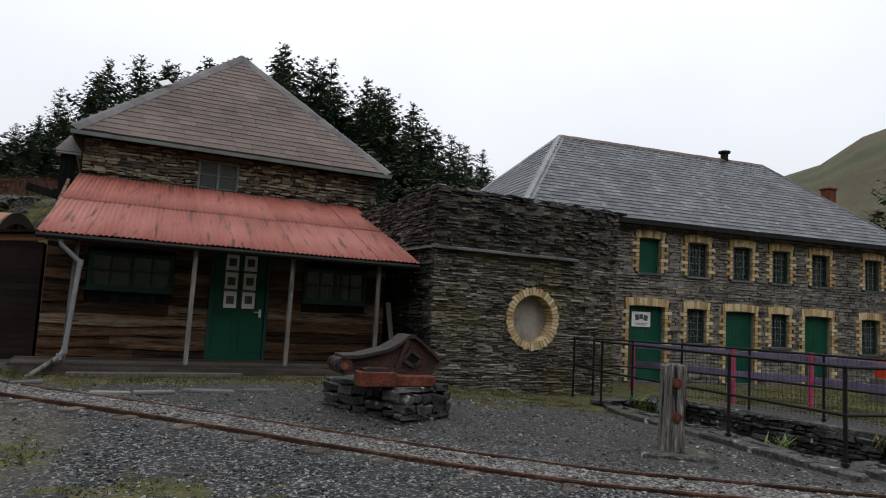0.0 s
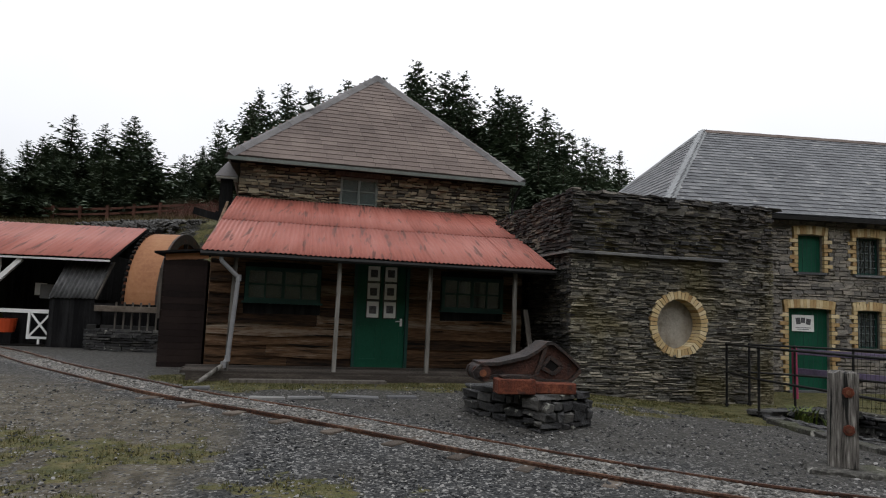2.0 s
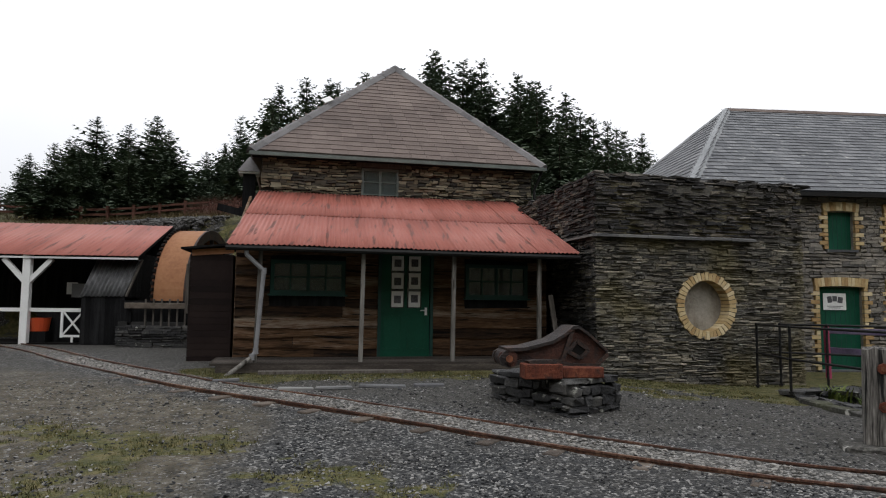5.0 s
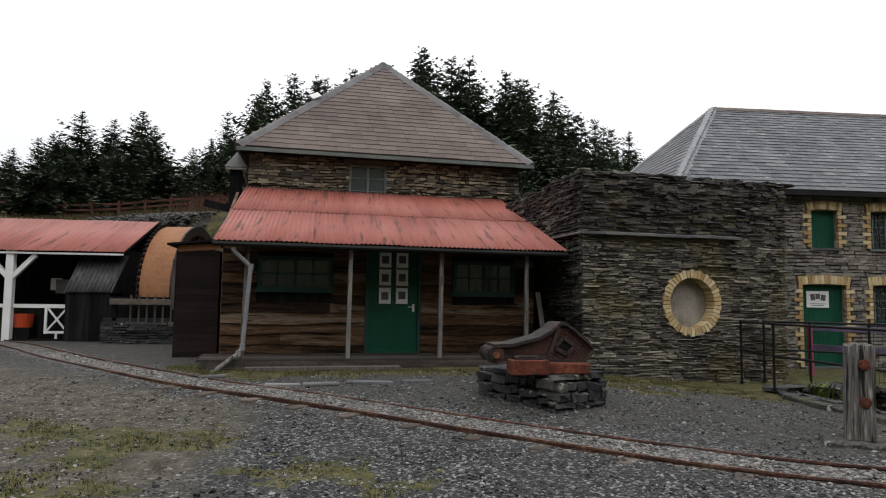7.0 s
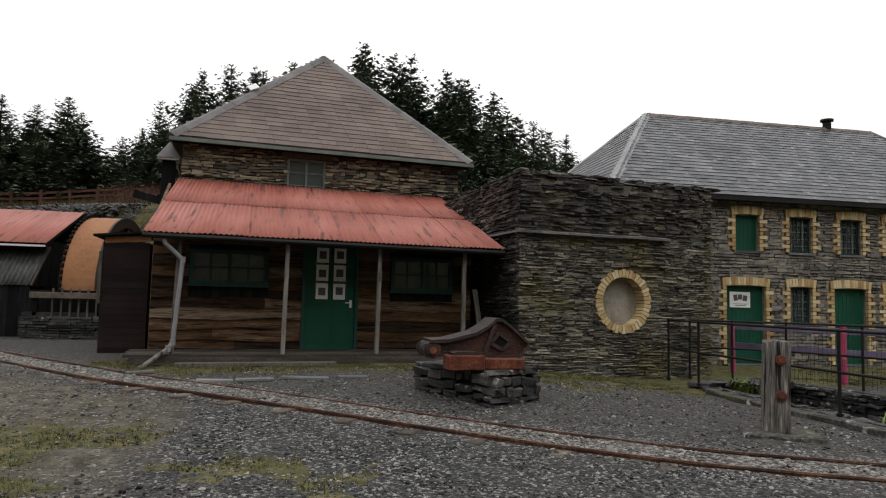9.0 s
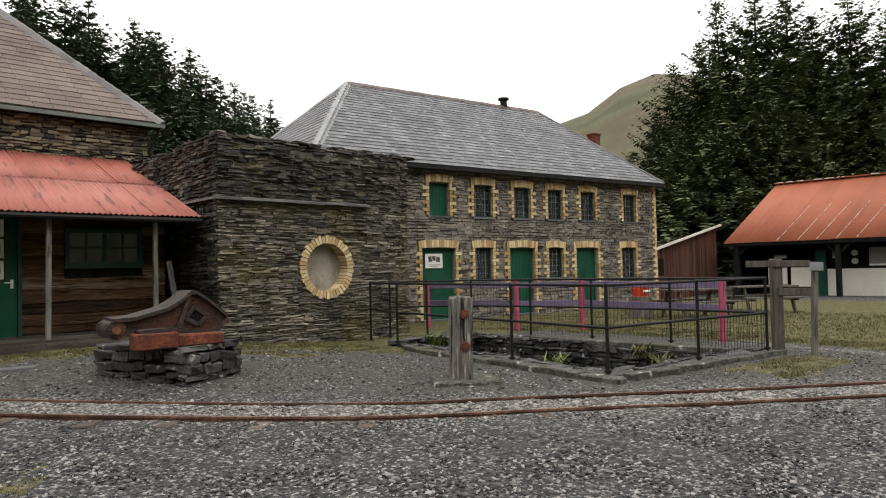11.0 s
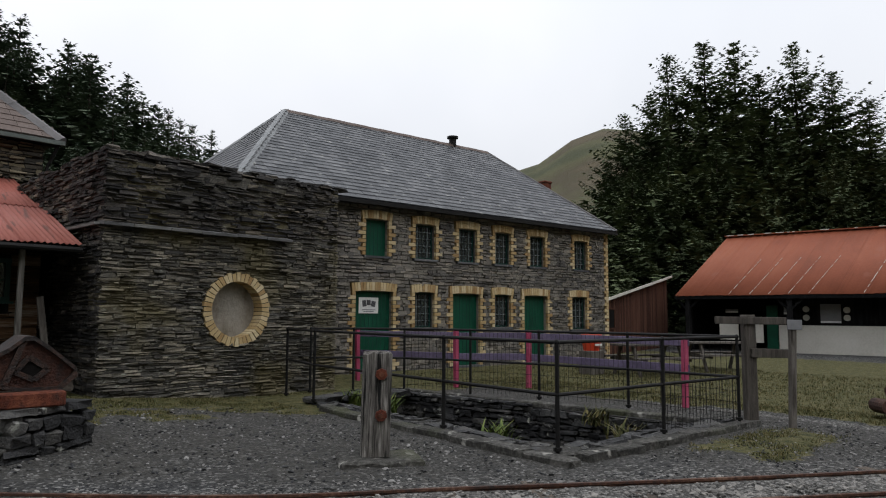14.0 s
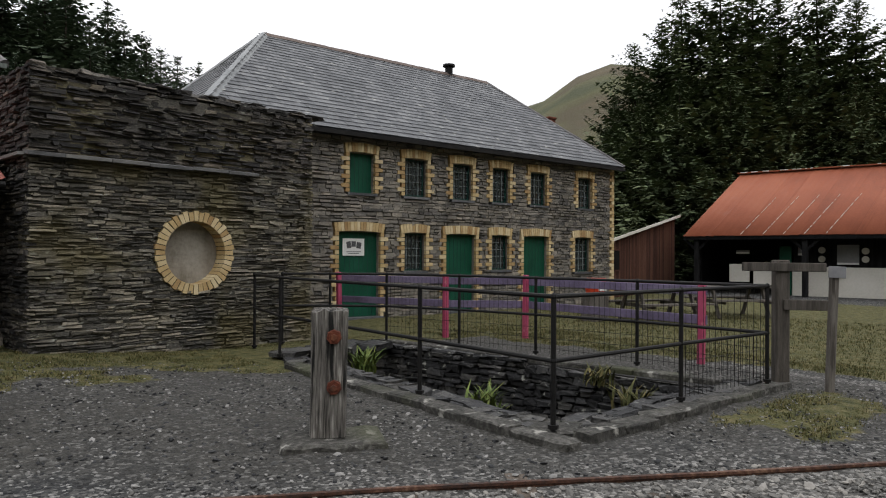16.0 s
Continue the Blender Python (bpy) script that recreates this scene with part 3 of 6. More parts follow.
def slates(parent, a, b, c, d, row, width, mat, as_parts, seed, name="slate"):
    """Slates laid in rows over the slope with eave a-b and head c-d."""
    r = random.Random(seed)
    a, b, c, d = map(Vector, (a, b, c, d))
    ex = (b - a).normalized()
    nrm = ex.cross((c + d) / 2 - (a + b) / 2).normalized()
    if nrm.z < 0:
        nrm = -nrm
    ey = nrm.cross(ex)
    if ey.z < 0:
        ey = -ey
    height = ((c - a).dot(ey))
    n = int(height / row)
    rot = Matrix((ex, ey, nrm)).transposed().to_4x4()
    tilt = Matrix.Rotation(radians(-3.6), 4, "X")
    if mat.name not in SLATE_UNIT:
        SLATE_UNIT[mat.name] = chunk_plate(mat)
    unit = SLATE_UNIT[mat.name]
    vs, fs = [], []
    for i in range(n + 1):
        t = min(1.0, i * row / height)
        left, right = a.lerp(c, t), b.lerp(d, t)
        span = (right - left).dot(ex)
        u = -width * (0.5 if i % 2 else 0.0) * 1.0
        while u < span - 0.02:
            u0, u1 = max(0.0, u), min(span, u + width - 0.006)
            u += width
            if u1 - u0 < 0.04:
                continue
            h = row * 1.18 if i < n else row * 0.6
            m = Matrix.Translation(left + ex * ((u0 + u1) / 2) + ey * (h / 2 + r.uniform(-0.008, 0.006)) + nrm * (0.014 + r.uniform(0, 0.004))) @ rot @ tilt @ Matrix.Rotation(radians(r.uniform(-0.5, 0.5)), 4, "Z")
            if as_parts:
                ob = new(name, unit)
                ob.parent = parent
                ob.matrix_local = m @ Matrix.Diagonal((u1 - u0, h, 0.016, 1))
            else:
                k = len(vs)
                mm = m @ Matrix.Diagonal((u1 - u0, h, 0.010, 1))
                for x in (-0.5, 0.5):
                    for y in (-0.5, 0.5):
                        for z in (-0.5, 0.5):
                            vs.append(mm @ Vector((x, y, z)))
                fs.extend(tuple(k + q for q in f) for f in CUBE)
    if vs:
        ob = new("slating", mesh_of("slating", vs, fs, mat))
        ob.parent = parent
        tagged(ob, "rows of overlapping slates", "", "", "stuff")


def chunk_plate(mat):
    vs = [(x, y, z) for x in (-0.5, 0.5) for y in (-0.5, 0.5) for z in (-0.5, 0.5)]
    return mesh_of("slate", vs, CUBE, mat)


def ridge_run(parent, a, b, mat, size=0.45, w=0.26, name="ridge_tile", odd=None):
    a, b = Vector(a), Vector(b)
    n = max(1, round((b - a).length / size))
    d = (b - a) / n
    rot = d.to_track_quat("X", "Z").to_matrix().to_4x4()
    bm = bmesh.new()
    h = 0.09
    pts = [(-w / 2, -h), (-w * 0.2, 0.02), (0, 0.045), (w * 0.2, 0.02), (w / 2, -h)]
    ring = [[bm.verts.new((x * d.length * 0.51, p, q)) for p, q in pts] for x in (-1, 1)]
    for i in range(4):
        bm.faces.new((ring[0][i], ring[0][i + 1], ring[1][i + 1], ring[1][i]))
    bm.faces.new(ring[0])
    bm.faces.new(ring[1][::-1])
    bm.faces.new((ring[0][0], ring[1][0], ring[1][4], ring[0][4]))
    bmesh.ops.recalc_face_normals(bm, faces=bm.faces)
    me = bpy.data.meshes.new(name)
    bm.to_mesh(me)
    bm.free()
    me.materials.append(mat)
    for i in range(n):
        ob = new(name, me)
        ob.parent = parent
        ob.matrix_local = Matrix.Translation(a + d * (i + 0.5) + Vector((0, 0, 0.03 + 0.006 * (i % 2)))) @ rot


def rubble(parent, name, r, u0, u1, z0, z1, hs, ls, mat, holes=(), top=None, proud=(0.0, 0.045), to=None, parts=0, chunks=None, pick=None, jit=0.012, wob=0.05):
    """A rubble face in the plane v = 0 of its own frame; to maps (u, v, z) to the parent's space. Stones that pick chooses are parts."""
    to = to or Matrix()
    vs, fs = [], []
    made = 0
    for a, b, c, d in courses(u0, u1, z0, z1, r, hs, ls, holes, top):
        out = r.uniform(*proud) * r.uniform(0.4, 1.3)
        lift = wob * noise.noise(((a + b) * 0.55, (c + d) * 1.5, 5.1))
        mid, half = (c + d) / 2 + lift, (d - c) / 2 * r.uniform(0.6, 1.12)
        c, d = mid - half, mid + half
        if chunks and made < parts and pick(a, b, c, d):
            made += 1
            ob = new("stone", r.choice(chunks))
            ob.parent = parent
            ob.matrix_local = to @ pose((a + b) / 2, 0.05 - out / 2, (c + d) / 2, r.uniform(-6, 6), r.uniform(-3.5, 3.5), r.uniform(-5, 5)) @ Matrix.Diagonal((b - a, 0.1 + out, d - c, 1))
            continue
        loose_box(vs, fs, a, b, -out, 0.1, c, d, jit, r)
    ob = new(name, mesh_of(name, [to @ Vector(v) for v in vs], fs, mat))
    ob.parent = parent
    return tagged(ob, "rough courses of dark slate rubble", "", "", "stuff")


def round_holes(u, z, rad, step=0.03):
    out = []
    k = int(rad / step)
    for i in range(-k, k):
        y0, y1 = i * step, (i + 1) * step
        m = max(abs(y0), abs(y1)) if y0 * y1 >= 0 else max(abs(y0), abs(y1))
        w = math.sqrt(max(0, rad * rad - min(abs(y0), abs(y1)) ** 2))
        out.append((u - w, u + w, z + y0, z + y1))
    return out


# ---- timber shed with the porch ----
S = pose(0.985, 13.06, 0, 0, 0, 8)
shed = thing("timber_shed", "weathered timber shed with rusty red corrugated porch roof and green door", "shed", S)


def waney_board(parent, u0, u1, z0, z1, v, r, name="board"):
    n = max(4, int((u1 - u0) / 0.18))
    vs, fs = [], []
    lo, ph = r.uniform(0.008, 0.026), r.uniform(0, 6)
    for i in range(n + 1):
        u = u0 + (u1 - u0) * i / n
        w = lo * math.sin(u * 3.1 + ph) + r.uniform(-0.006, 0.006)
        w2 = lo * 0.6 * math.sin(u * 2.3 + ph * 2)
        vs += [(u, v - 0.058 + r.uniform(-0.006, 0.006), z0 + w), (u, v, z0 + w), (u, v - 0.012, z1 + 0.025 + w2), (u, v, z1 + 0.025 + w2)]
    for i in range(n):
        k = 4 * i
        fs += [(k, k + 4, k + 6, k + 2), (k + 1, k + 3, k + 7, k + 5), (k, k + 1, k + 5, k + 4), (k + 2, k + 6, k + 7, k + 3)]
    fs += [(0, 2, 3, 1), (4 * n, 4 * n + 1, 4 * n + 3, 4 * n + 2)]
    ob = new(name, mesh_of(name, vs, fs, M["board"]))
    ob.parent = parent
    return ob


def shed_window(u0, u1, z0, z1, cols):
    bm = bmesh.new()
    v = 1.27
    for z in (z0, z1):
        box(bm, ((u0 + u1) / 2, v, z), (u1 - u0 + 0.08, 0.09, 0.07))
    for u in (u0, u1):
        box(bm, (u, v, (z0 + z1) / 2), (0.07, 0.088, z1 - z0))
    w = part("window", bm, M["dark_green"], shed, "green-painted small-paned shed window")
    part("sill", one(((u0 + u1) / 2, v - 0.06, z0 - 0.05), (u1 - u0 + 0.16, 0.1, 0.035)), M["dark_green"], w)
    for i in range(1, cols):
        u = u0 + (u1 - u0) * i / cols
        part("glazing_bar", one((u, v + 0.005, (z0 + z1) / 2), (0.06 if i == cols // 2 else 0.028, 0.05, z1 - z0 - 0.06)), M["dark_green"], w)
    part("glazing_bar", one(((u0 + u1) / 2, v + 0.004, (z0 + z1) / 2), (u1 - u0 - 0.06, 0.045, 0.028)), M["dark_green"], w)
    part("pane", one(((u0 + u1) / 2, v + 0.012, (z0 + z1) / 2), (u1 - u0, 0.006, z1 - z0)), M["glass"], w)


def build_shed():
    r = random.Random(11)
    holes = [(-2.45, -1.12, 1.70, 2.32), (1.36, 2.6, 1.67, 2.32), (-0.40, 0.62, 0.45, 2.56)]
    part("inner_wall", wall_cells(bmesh.new(), -3.1, 3.05, 1.31, 1.40, 0.2, 2.88, holes), M["dark_board"], shed)
    z = 0.5
    for h in (0.16, 0.2, 0.19, 0.21, 0.17, 0.2, 0.21, 0.19, 0.2, 0.2, 0.2):
        spans = [(-3.12, -0.43), (0.65, 3.06)]
        if z + h > 1.62 and z < 2.36:
            spans = [(-3.12, -2.5), (-1.07, -0.43), (0.65, 1.31), (2.65, 3.06)]
        for a, b in spans:
            if b - a > 1.6 and r.random() < 0.5:
                c = r.uniform(a + 0.7, b - 0.6)
                waney_board(shed, a, c - 0.004, z, z + h, 1.3 + r.uniform(0, 0.008), r)
                waney_board(shed, c + 0.004, b, z + r.uniform(-0.01, 0.01), z + h, 1.3 + r.uniform(0, 0.008), r)
            else:
                waney_board(shed, a, b, z, z + h, 1.3 + r.uniform(0, 0.008), r)
        z += h
    for u in (-3.08, 3.02):
        bm = bmesh.new()
        slab(bm, [(u, 1.4, 0.2), (u, 5.05, 0.2), (u, 5.05, 4.1), (u, 1.4, 2.9)], 0.06)
        part("side_wall", bm, M["board"], shed)
    shed_window(-2.45, -1.12, 1.72, 2.30, 4)
    shed_window(1.36, 2.6, 1.69, 2.30, 4)
    # door
    door = part("door", wall_cells(bmesh.new(), -0.377, 0.594, 1.27, 1.315, 0.49, 2.52, [(-0.19, 0.09, 1.44, 2.47), (0.14, 0.43, 1.44, 2.47)]), M["green"], shed, "green half-glazed panelled door")
    bm = bmesh.new()
    for u in (-0.41, 0.63):
        box(bm, (u, 1.27, 1.52), (0.06, 0.1, 2.04))
    box(bm, (0.11, 1.27, 2.55), (1.1, 0.1, 0.07))
    part("door_frame", bm, M["dark_green"], shed)
    for u in (-0.13, 0.34):
        part("panel", wall_cells(bmesh.new(), u - 0.19, u + 0.19, 1.258, 1.272, 0.62, 1.3, [(u - 0.15, u + 0.15, 0.66, 1.26)]), M["green"], door)
    part("door_glass", one((0.11, 1.30, 1.95), (0.64, 0.006, 1.05)), M["glass"], door)
    for u in (-0.054, 0.286):
        for z in (1.615, 1.975, 2.32):
            p = part("poster", one((u, 1.262, z), (0.235, 0.005, 0.31 if z < 2.2 else 0.29)), M["paper"], door, "faded white printed sheet")
            part("picture", one((u, 1.2575, z + r.uniform(-0.02, 0.02)), (0.14, 0.004, 0.15)), M["ink"], p)
    hd = part("handle", rod(rod(bmesh.new(), (0.51, 1.27, 1.40), (0.51, 1.2, 1.40), 0.012), (0.51, 1.2, 1.40), (0.4, 1.2, 1.40), 0.01), M["white"], door, "pale metal lever handle")
    part("back_plate", one((0.52, 1.262, 1.38), (0.045, 0.01, 0.15)), M["white"], hd)
    # porch deck, posts and beam
    for i in range(9):
        part("deck_board", one((-0.1 + r.uniform(-0.03, 0.03), 0.05 + i * 0.145, 0.478 + r.uniform(-0.004, 0.004)), (6.6, 0.138, 0.04), (0, 0, r.uniform(-0.1, 0.1))), M["plank_wood"], shed)
    part("deck_edge", one((-0.05, -0.03, 0.395), (6.5, 0.045, 0.12)), M["plank_wood"], shed)
    part("step_board", one((-1.3, -0.22, 0.36), (2.6, 0.24, 0.05), (0, 0, 0.6)), M["grey_wood"], shed)
    part("deck_joist", one((0.0, 0.6, 0.37), (6.3, 1.1, 0.12)), M["dark_board"], shed)
    for u, lean in ((-2.68, 0.05), (-0.875, 0.02), (0.797, 0.015), (2.47, 0.0)):
        bm = bar(bmesh.new(), (u, 0.13, 0.49), (u + lean, 0.13, 2.46), 0.07, 0.07)
        part("porch_post", bm, M["porch_wood"], shed)
    part("beam", one((0, 0.14, 2.475), (6.3, 0.1, 0.1)), M["dark_board"], shed)
    part("fascia", one((0, 0.0, 2.48), (6.36, 0.03, 0.09)), M["dark_board"], shed)
    for i in range(9):
        u = -3.05 + i * 0.76
        part("rafter", bar(bmesh.new(), (u, 0.05, 2.47), (u + 0.1, 5.05, 4.14), 0.06, 0.08), M["dark_board"], shed)
    corrugated(shed, "roof_sheet", (-3.2, -0.12, 2.50), (3.2, -0.12, 2.50), (-2.92, 5.05, 4.23), (3.58, 5.05, 4.23), M["rust_roof"], 8, 2, wave=0.085, amp=0.012, seed=3)
    # downpipe
    pts = [(-2.86, -0.06, 2.44), (-2.86, -0.06, 2.33), (-2.57, 0.02, 2.06), (-2.66, 0.0, 0.70), (-2.72, -0.02, 0.6), (-3.12, -0.3, 0.30)]
    for a, b in zip(pts, pts[1:]):
        part("downpipe", rod(bmesh.new(), a, b, 0.037, n=10), M["grey_pipe"] if b[2] > 0.5 else M["porch_wood"], shed, "grey rainwater pipe")
    for a in pts[2:5]:
        part("pipe_joint", rod(bmesh.new(), (a[0], a[1], a[2] - 0.05), (a[0], a[1], a[2] + 0.05), 0.047, n=10), M["grey_pipe"], shed)
    part("gutter", rod(bmesh.new(), (-3.2, -0.1, 2.44), (3.2, -0.1, 2.43), 0.045, n=8), M["iron"], shed)


build_shed()
alone("leaning_plank", one((0, 0, 0.62), (0.1, 0.03, 1.25)), M["grey_wood"], "grey weathered plank leaning inside the porch", "plank", m=S @ pose(2.98, 0.35, 0.50, -8, -5, 10))

# ---- stone house behind the shed ----
house = thing("stone_house", "brown rubble stone house with purple slate hipped roof", "house", S)


def build_house():
    r = random.Random(21)
    win = (-0.42, 0.55, 3.98, 4.97)
    part("wall", wall_cells(bmesh.new(), -2.87, 4.14, 5.13, 5.55, 0.2, 5.12, [win]), M["joint"], house)
    rubble(house, "stonework", r, -2.87, 4.14, 3.55, 5.1, (0.03, 0.085), (0.08, 0.32), M["brown_rubble"], [win], to=pose(0, 5.12, 0), jit=0.024, proud=(0.0, 0.08))
    for u in (-2.87 + 0.2, 4.14 - 0.2):
        part("side_wall", one((u, 8.9, 2.65), (0.4, 6.7, 4.9)), M["brown_rubble"], house)
    part("back_wall", one((0.64, 12.4, 2.65), (7.0, 0.4, 4.9)), M["brown_rubble"], house)
    rubble(house, "side_stonework", r, 5.2, 12.2, 2.9, 5.1, (0.06, 0.12), (0.2, 0.5), M["brown_rubble"], to=pose(4.15, 0, 0, 0, 0, 90))
    w = part("window", wall_cells(bmesh.new(), win[0], win[1], 5.15, 5.22, win[2], win[3], [(win[0] + 0.06, 0.035, win[2], win[3] - 0.06), (0.095, win[1] - 0.06, win[2], win[3] - 0.06)]), M["gutter"], house, "grey-green timber window with dusty panes")
    part("pane", one((0.065, 5.19, 4.47), (0.9, 0.006, 0.95)), M["glass"], w)
    part("blind", one((0.065, 5.30, 4.47), (0.96, 0.01, 0.98)), M["grey_pipe"], w, "grey backing behind the glass")
    for z in (4.3, 4.62):
        part("glazing_bar", one((0.065, 5.18, z), (0.9, 0.03, 0.025)), M["gutter"], w)
    part("lintel", one((0.065, 5.07, 5.03), (1.25, 0.12, 0.1)), M["grey_wood"], house)
    e = [(-3.17, 4.88, 5.21), (4.45, 4.88, 5.21), (4.45, 12.7, 5.21), (-3.17, 12.7, 5.21)]
    p, q = (0.92, 8.69, 8.92), (0.92, 8.9, 8.92)
    for k, s in enumerate(([e[0], e[1], p], [e[1], e[2], q, p], [e[2], e[3], q], [e[3], e[0], p, q])):
        bm = bmesh.new()
        slab(bm, s, 0.08)
        part("roof", bm, M["tile"], house)
    slates(house, e[0], e[1], p, p, 0.215, 0.40, M["tile"], True, 5)
    ridge_run(house, e[0], p, M["ridge"], 0.46, 0.36)
    ridge_run(house, e[1], p, M["ridge"], 0.46, 0.36)
    part("lead_patch", one((-1.25, 6.64, 7.12), (0.28, 0.2, 0.03), (45, -28, 20)), M["white"], house, "pale patch of new flashing")
    part("gutter", one((0.64, 4.84, 5.13), (7.62, 0.11, 0.09)), M["gutter"], house, "pale green gutter along the eave")
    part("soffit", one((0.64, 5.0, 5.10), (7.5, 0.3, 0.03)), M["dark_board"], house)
    rod_pts = [(4.35, 4.86, 5.1), (4.2, 5.06, 4.6), (4.2, 5.06, 3.4)]
    for a, b in zip(rod_pts, rod_pts[1:]):
        part("downpipe", rod(bmesh.new(), a, b, 0.035), M["iron"], house)


build_house()


def build_turret():
    t = thing("bell_turret", "small grey slate-capped turret beside the stone house", "turret", pose(-2.98, 18.3, 0, 0, 0, 8))
    part("body", one((0, 0, 2.55), (0.3, 0.3, 4.4)), M["dark_board"], t)
    bm = bmesh.new()
    bmesh.ops.create_cone(bm, cap_ends=True, segments=4, radius1=0.40, radius2=0.02, depth=0.42, matrix=pose(0, 0, 5.0, 0, 0, 45))
    part("cap", bm, M["ridge"], t, "pyramid cap of grey slate")
    part("eave_board", one((0, 0, 4.77), (0.5, 0.5, 0.05)), M["white"], t)


build_turret()

# ---- round-windowed slate bastion ----
B = pose(4.40, 13.17, 0, 0, 0, 8)
bastion = thing("slate_bastion", "tall dry slate rubble wall with a blocked round brick opening", "wall", B)
CU, CZ, CR = 2.28, 1.556, 0.625


def bastion_top(u):
    return 4.03 - 0.012 * u + 0.06 * noise.noise((u * 1.5, 0, 7)) + 0.06 * noise.noise((u * 5, 0, 3))


def build_bastion():
    r = random.Random(31)
    chunks = [chunk(r, "stone", M["slate_rubble"], 1.9) for _ in range(9)]
    caps = [chunk(r, "coping_stone", M["black_slate"], 2.2) for _ in range(6)]
    ring = round_holes(CU, CZ, CR)
    inner = round_holes(CU, CZ, CR - 0.1, 0.05)
    part("core", wall_cells(bmesh.new(), 0.02, 4.4, 0.015, 0.5, -0.2, 3.86, inner), M["slate_rubble"], bastion)
    rubble(bastion, "stonework", r, 0.0, 4.45, 0.0, 2.82, (0.022, 0.062), (0.06, 0.36), M["slate_rubble"], ring, parts=300, chunks=chunks,
           pick=lambda a, b, c, d: 0.15 < c < 2.6 and a > 0.6, proud=(0.0, 0.05), jit=0.02, wob=0.06)
    rubble(bastion, "upper_stonework", r, 0.0, 4.45, 2.88, 4.05, (0.025, 0.066), (0.08, 0.34), M["black_slate"], top=bastion_top, to=pose(0, 0.05, 0), proud=(0.03, 0.11), jit=0.022, wob=0.06)
    side = pose(0, 0, 0, 0, 0, -90)
    part("side_core", one((0.3, 3.0, 1.9), (0.45, 5.6, 3.85)), M["joint"], bastion)
    rubble(bastion, "side_stonework", r, -5.8, 0.0, 0.0, 4.0, (0.03, 0.075), (0.08, 0.36), M["black_slate"], to=pose(0.0, 0, 0, 0, 0, -90), proud=(0.0, 0.06),
           top=lambda u: 4.02 + 0.06 * noise.noise((u * 2, 3, 7)) + 0.03 * u * 0.2)
    part("end_core", one((4.2, 1.9, 1.9), (0.4, 3.2, 3.8)), M["joint"], bastion)
    rubble(bastion, "end_stonework", r, 0.0, 3.3, 0.0, 3.95, (0.05, 0.10), (0.14, 0.5), M["slate_rubble"], to=pose(4.45, 0, 0, 0, 0, 90))
    # ledge of thin slates
    u = -0.06
    while u < 3.2:
        w = r.uniform(0.35, 0.7)
        part("ledge_slate", one((u + w / 2, -0.05, 2.85 + r.uniform(-0.006, 0.006)), (w - 0.01, 0.24, 0.045), (r.uniform(8, 12), 0, r.uniform(-1, 1))), M["pale_slate"], bastion)
        u += w
    v = 0.0
    while v < 4.6:
        w = r.uniform(0.35, 0.7)
        part("ledge_slate", one((-0.01, v + w / 2, 2.85 + r.uniform(-0.006, 0.006)), (0.25, w - 0.01, 0.04), (0, r.uniform(-9, -5), 0)), M["pale_slate"], bastion)
        v += w
    # coping stones, loose and uneven
    u = 0.02
    while u < 4.4:
        w = r.uniform(0.18, 0.42)
        z = bastion_top(u)
        piece("coping_stone", r.choice(caps), bastion, (u + w / 2, 0.28, z), (w, 0.46, r.uniform(0.05, 0.1)), (0, r.uniform(-5, 5), r.uniform(-8, 8)))
        if r.random() < 0.45:
            piece("coping_stone", r.choice(caps), bastion, (u + w * 0.6, 0.22 + r.uniform(-0.1, 0.2), z + 0.055), (w * r.uniform(0.5, 1.1), 0.3, r.uniform(0.03, 0.07)), (r.uniform(-4, 4), r.uniform(-6, 6), r.uniform(-20, 20)))
        u += w
    # brick ring and blocking
    n = 44
    bm = bmesh.new()
    a = math.pi / n * 0.84
    prof = [(CR - 0.14, -a), (CR, -a), (CR, a), (CR - 0.14, a)]
    vs = []
    for y in (-0.045, 0.27):
        for rad, th in prof:
            vs.append((rad * math.cos(th), y, rad * math.sin(th)))
    me = mesh_of("brick", vs, [(0, 1, 2, 3), (7, 6, 5, 4), (0, 4, 5, 1), (1, 5, 6, 2), (2, 6, 7, 3), (3, 7, 4, 0)], M["brick"])
    bm.free()
    long_brick = me.copy()
    for v in long_brick.vertices:
        if v.co.x > CR - 0.07:
            v.co.x += 0.02
    opening = part("round_opening", rod(bmesh.new(), (CU, 0.235, CZ), (CU, 0.33, CZ), CR - 0.1, n=40), M["plaster"], bastion, "round opening filled with grey render")
    for i in range(n):
        ob = new("brick", long_brick if i % 2 else me)
        ob.parent = opening
        ob.matrix_local = Matrix.Translation((CU, r.uniform(-0.006, 0.006), CZ)) @ Matrix.Rotation(-2 * math.pi * i / n, 4, "Y")
    bm = bmesh.new()
    for i in range(48):
        t0, t1 = 2 * math.pi * i / 48, 2 * math.pi * (i + 1) / 48
        q = [bm.verts.new((CU + rad * math.cos(t), y, CZ + rad * math.sin(t))) for rad, t, y in ((CR - 0.130, t0, -0.032), (CR - 0.006, t0, -0.032), (CR - 0.006, t1, -0.032), (CR - 0.130, t1, -0.032))]
        bm.faces.new(q)
        q2 = [bm.verts.new((CU + (CR - 0.130) * math.cos(t), y, CZ + (CR - 0.130) * math.sin(t))) for t, y in ((t0, -0.032), (t1, -0.032), (t1, 0.25), (t0, 0.25))]
        bm.faces.new(q2)
    part("mortar", bm, M["joint"], opening)


build_bastion()

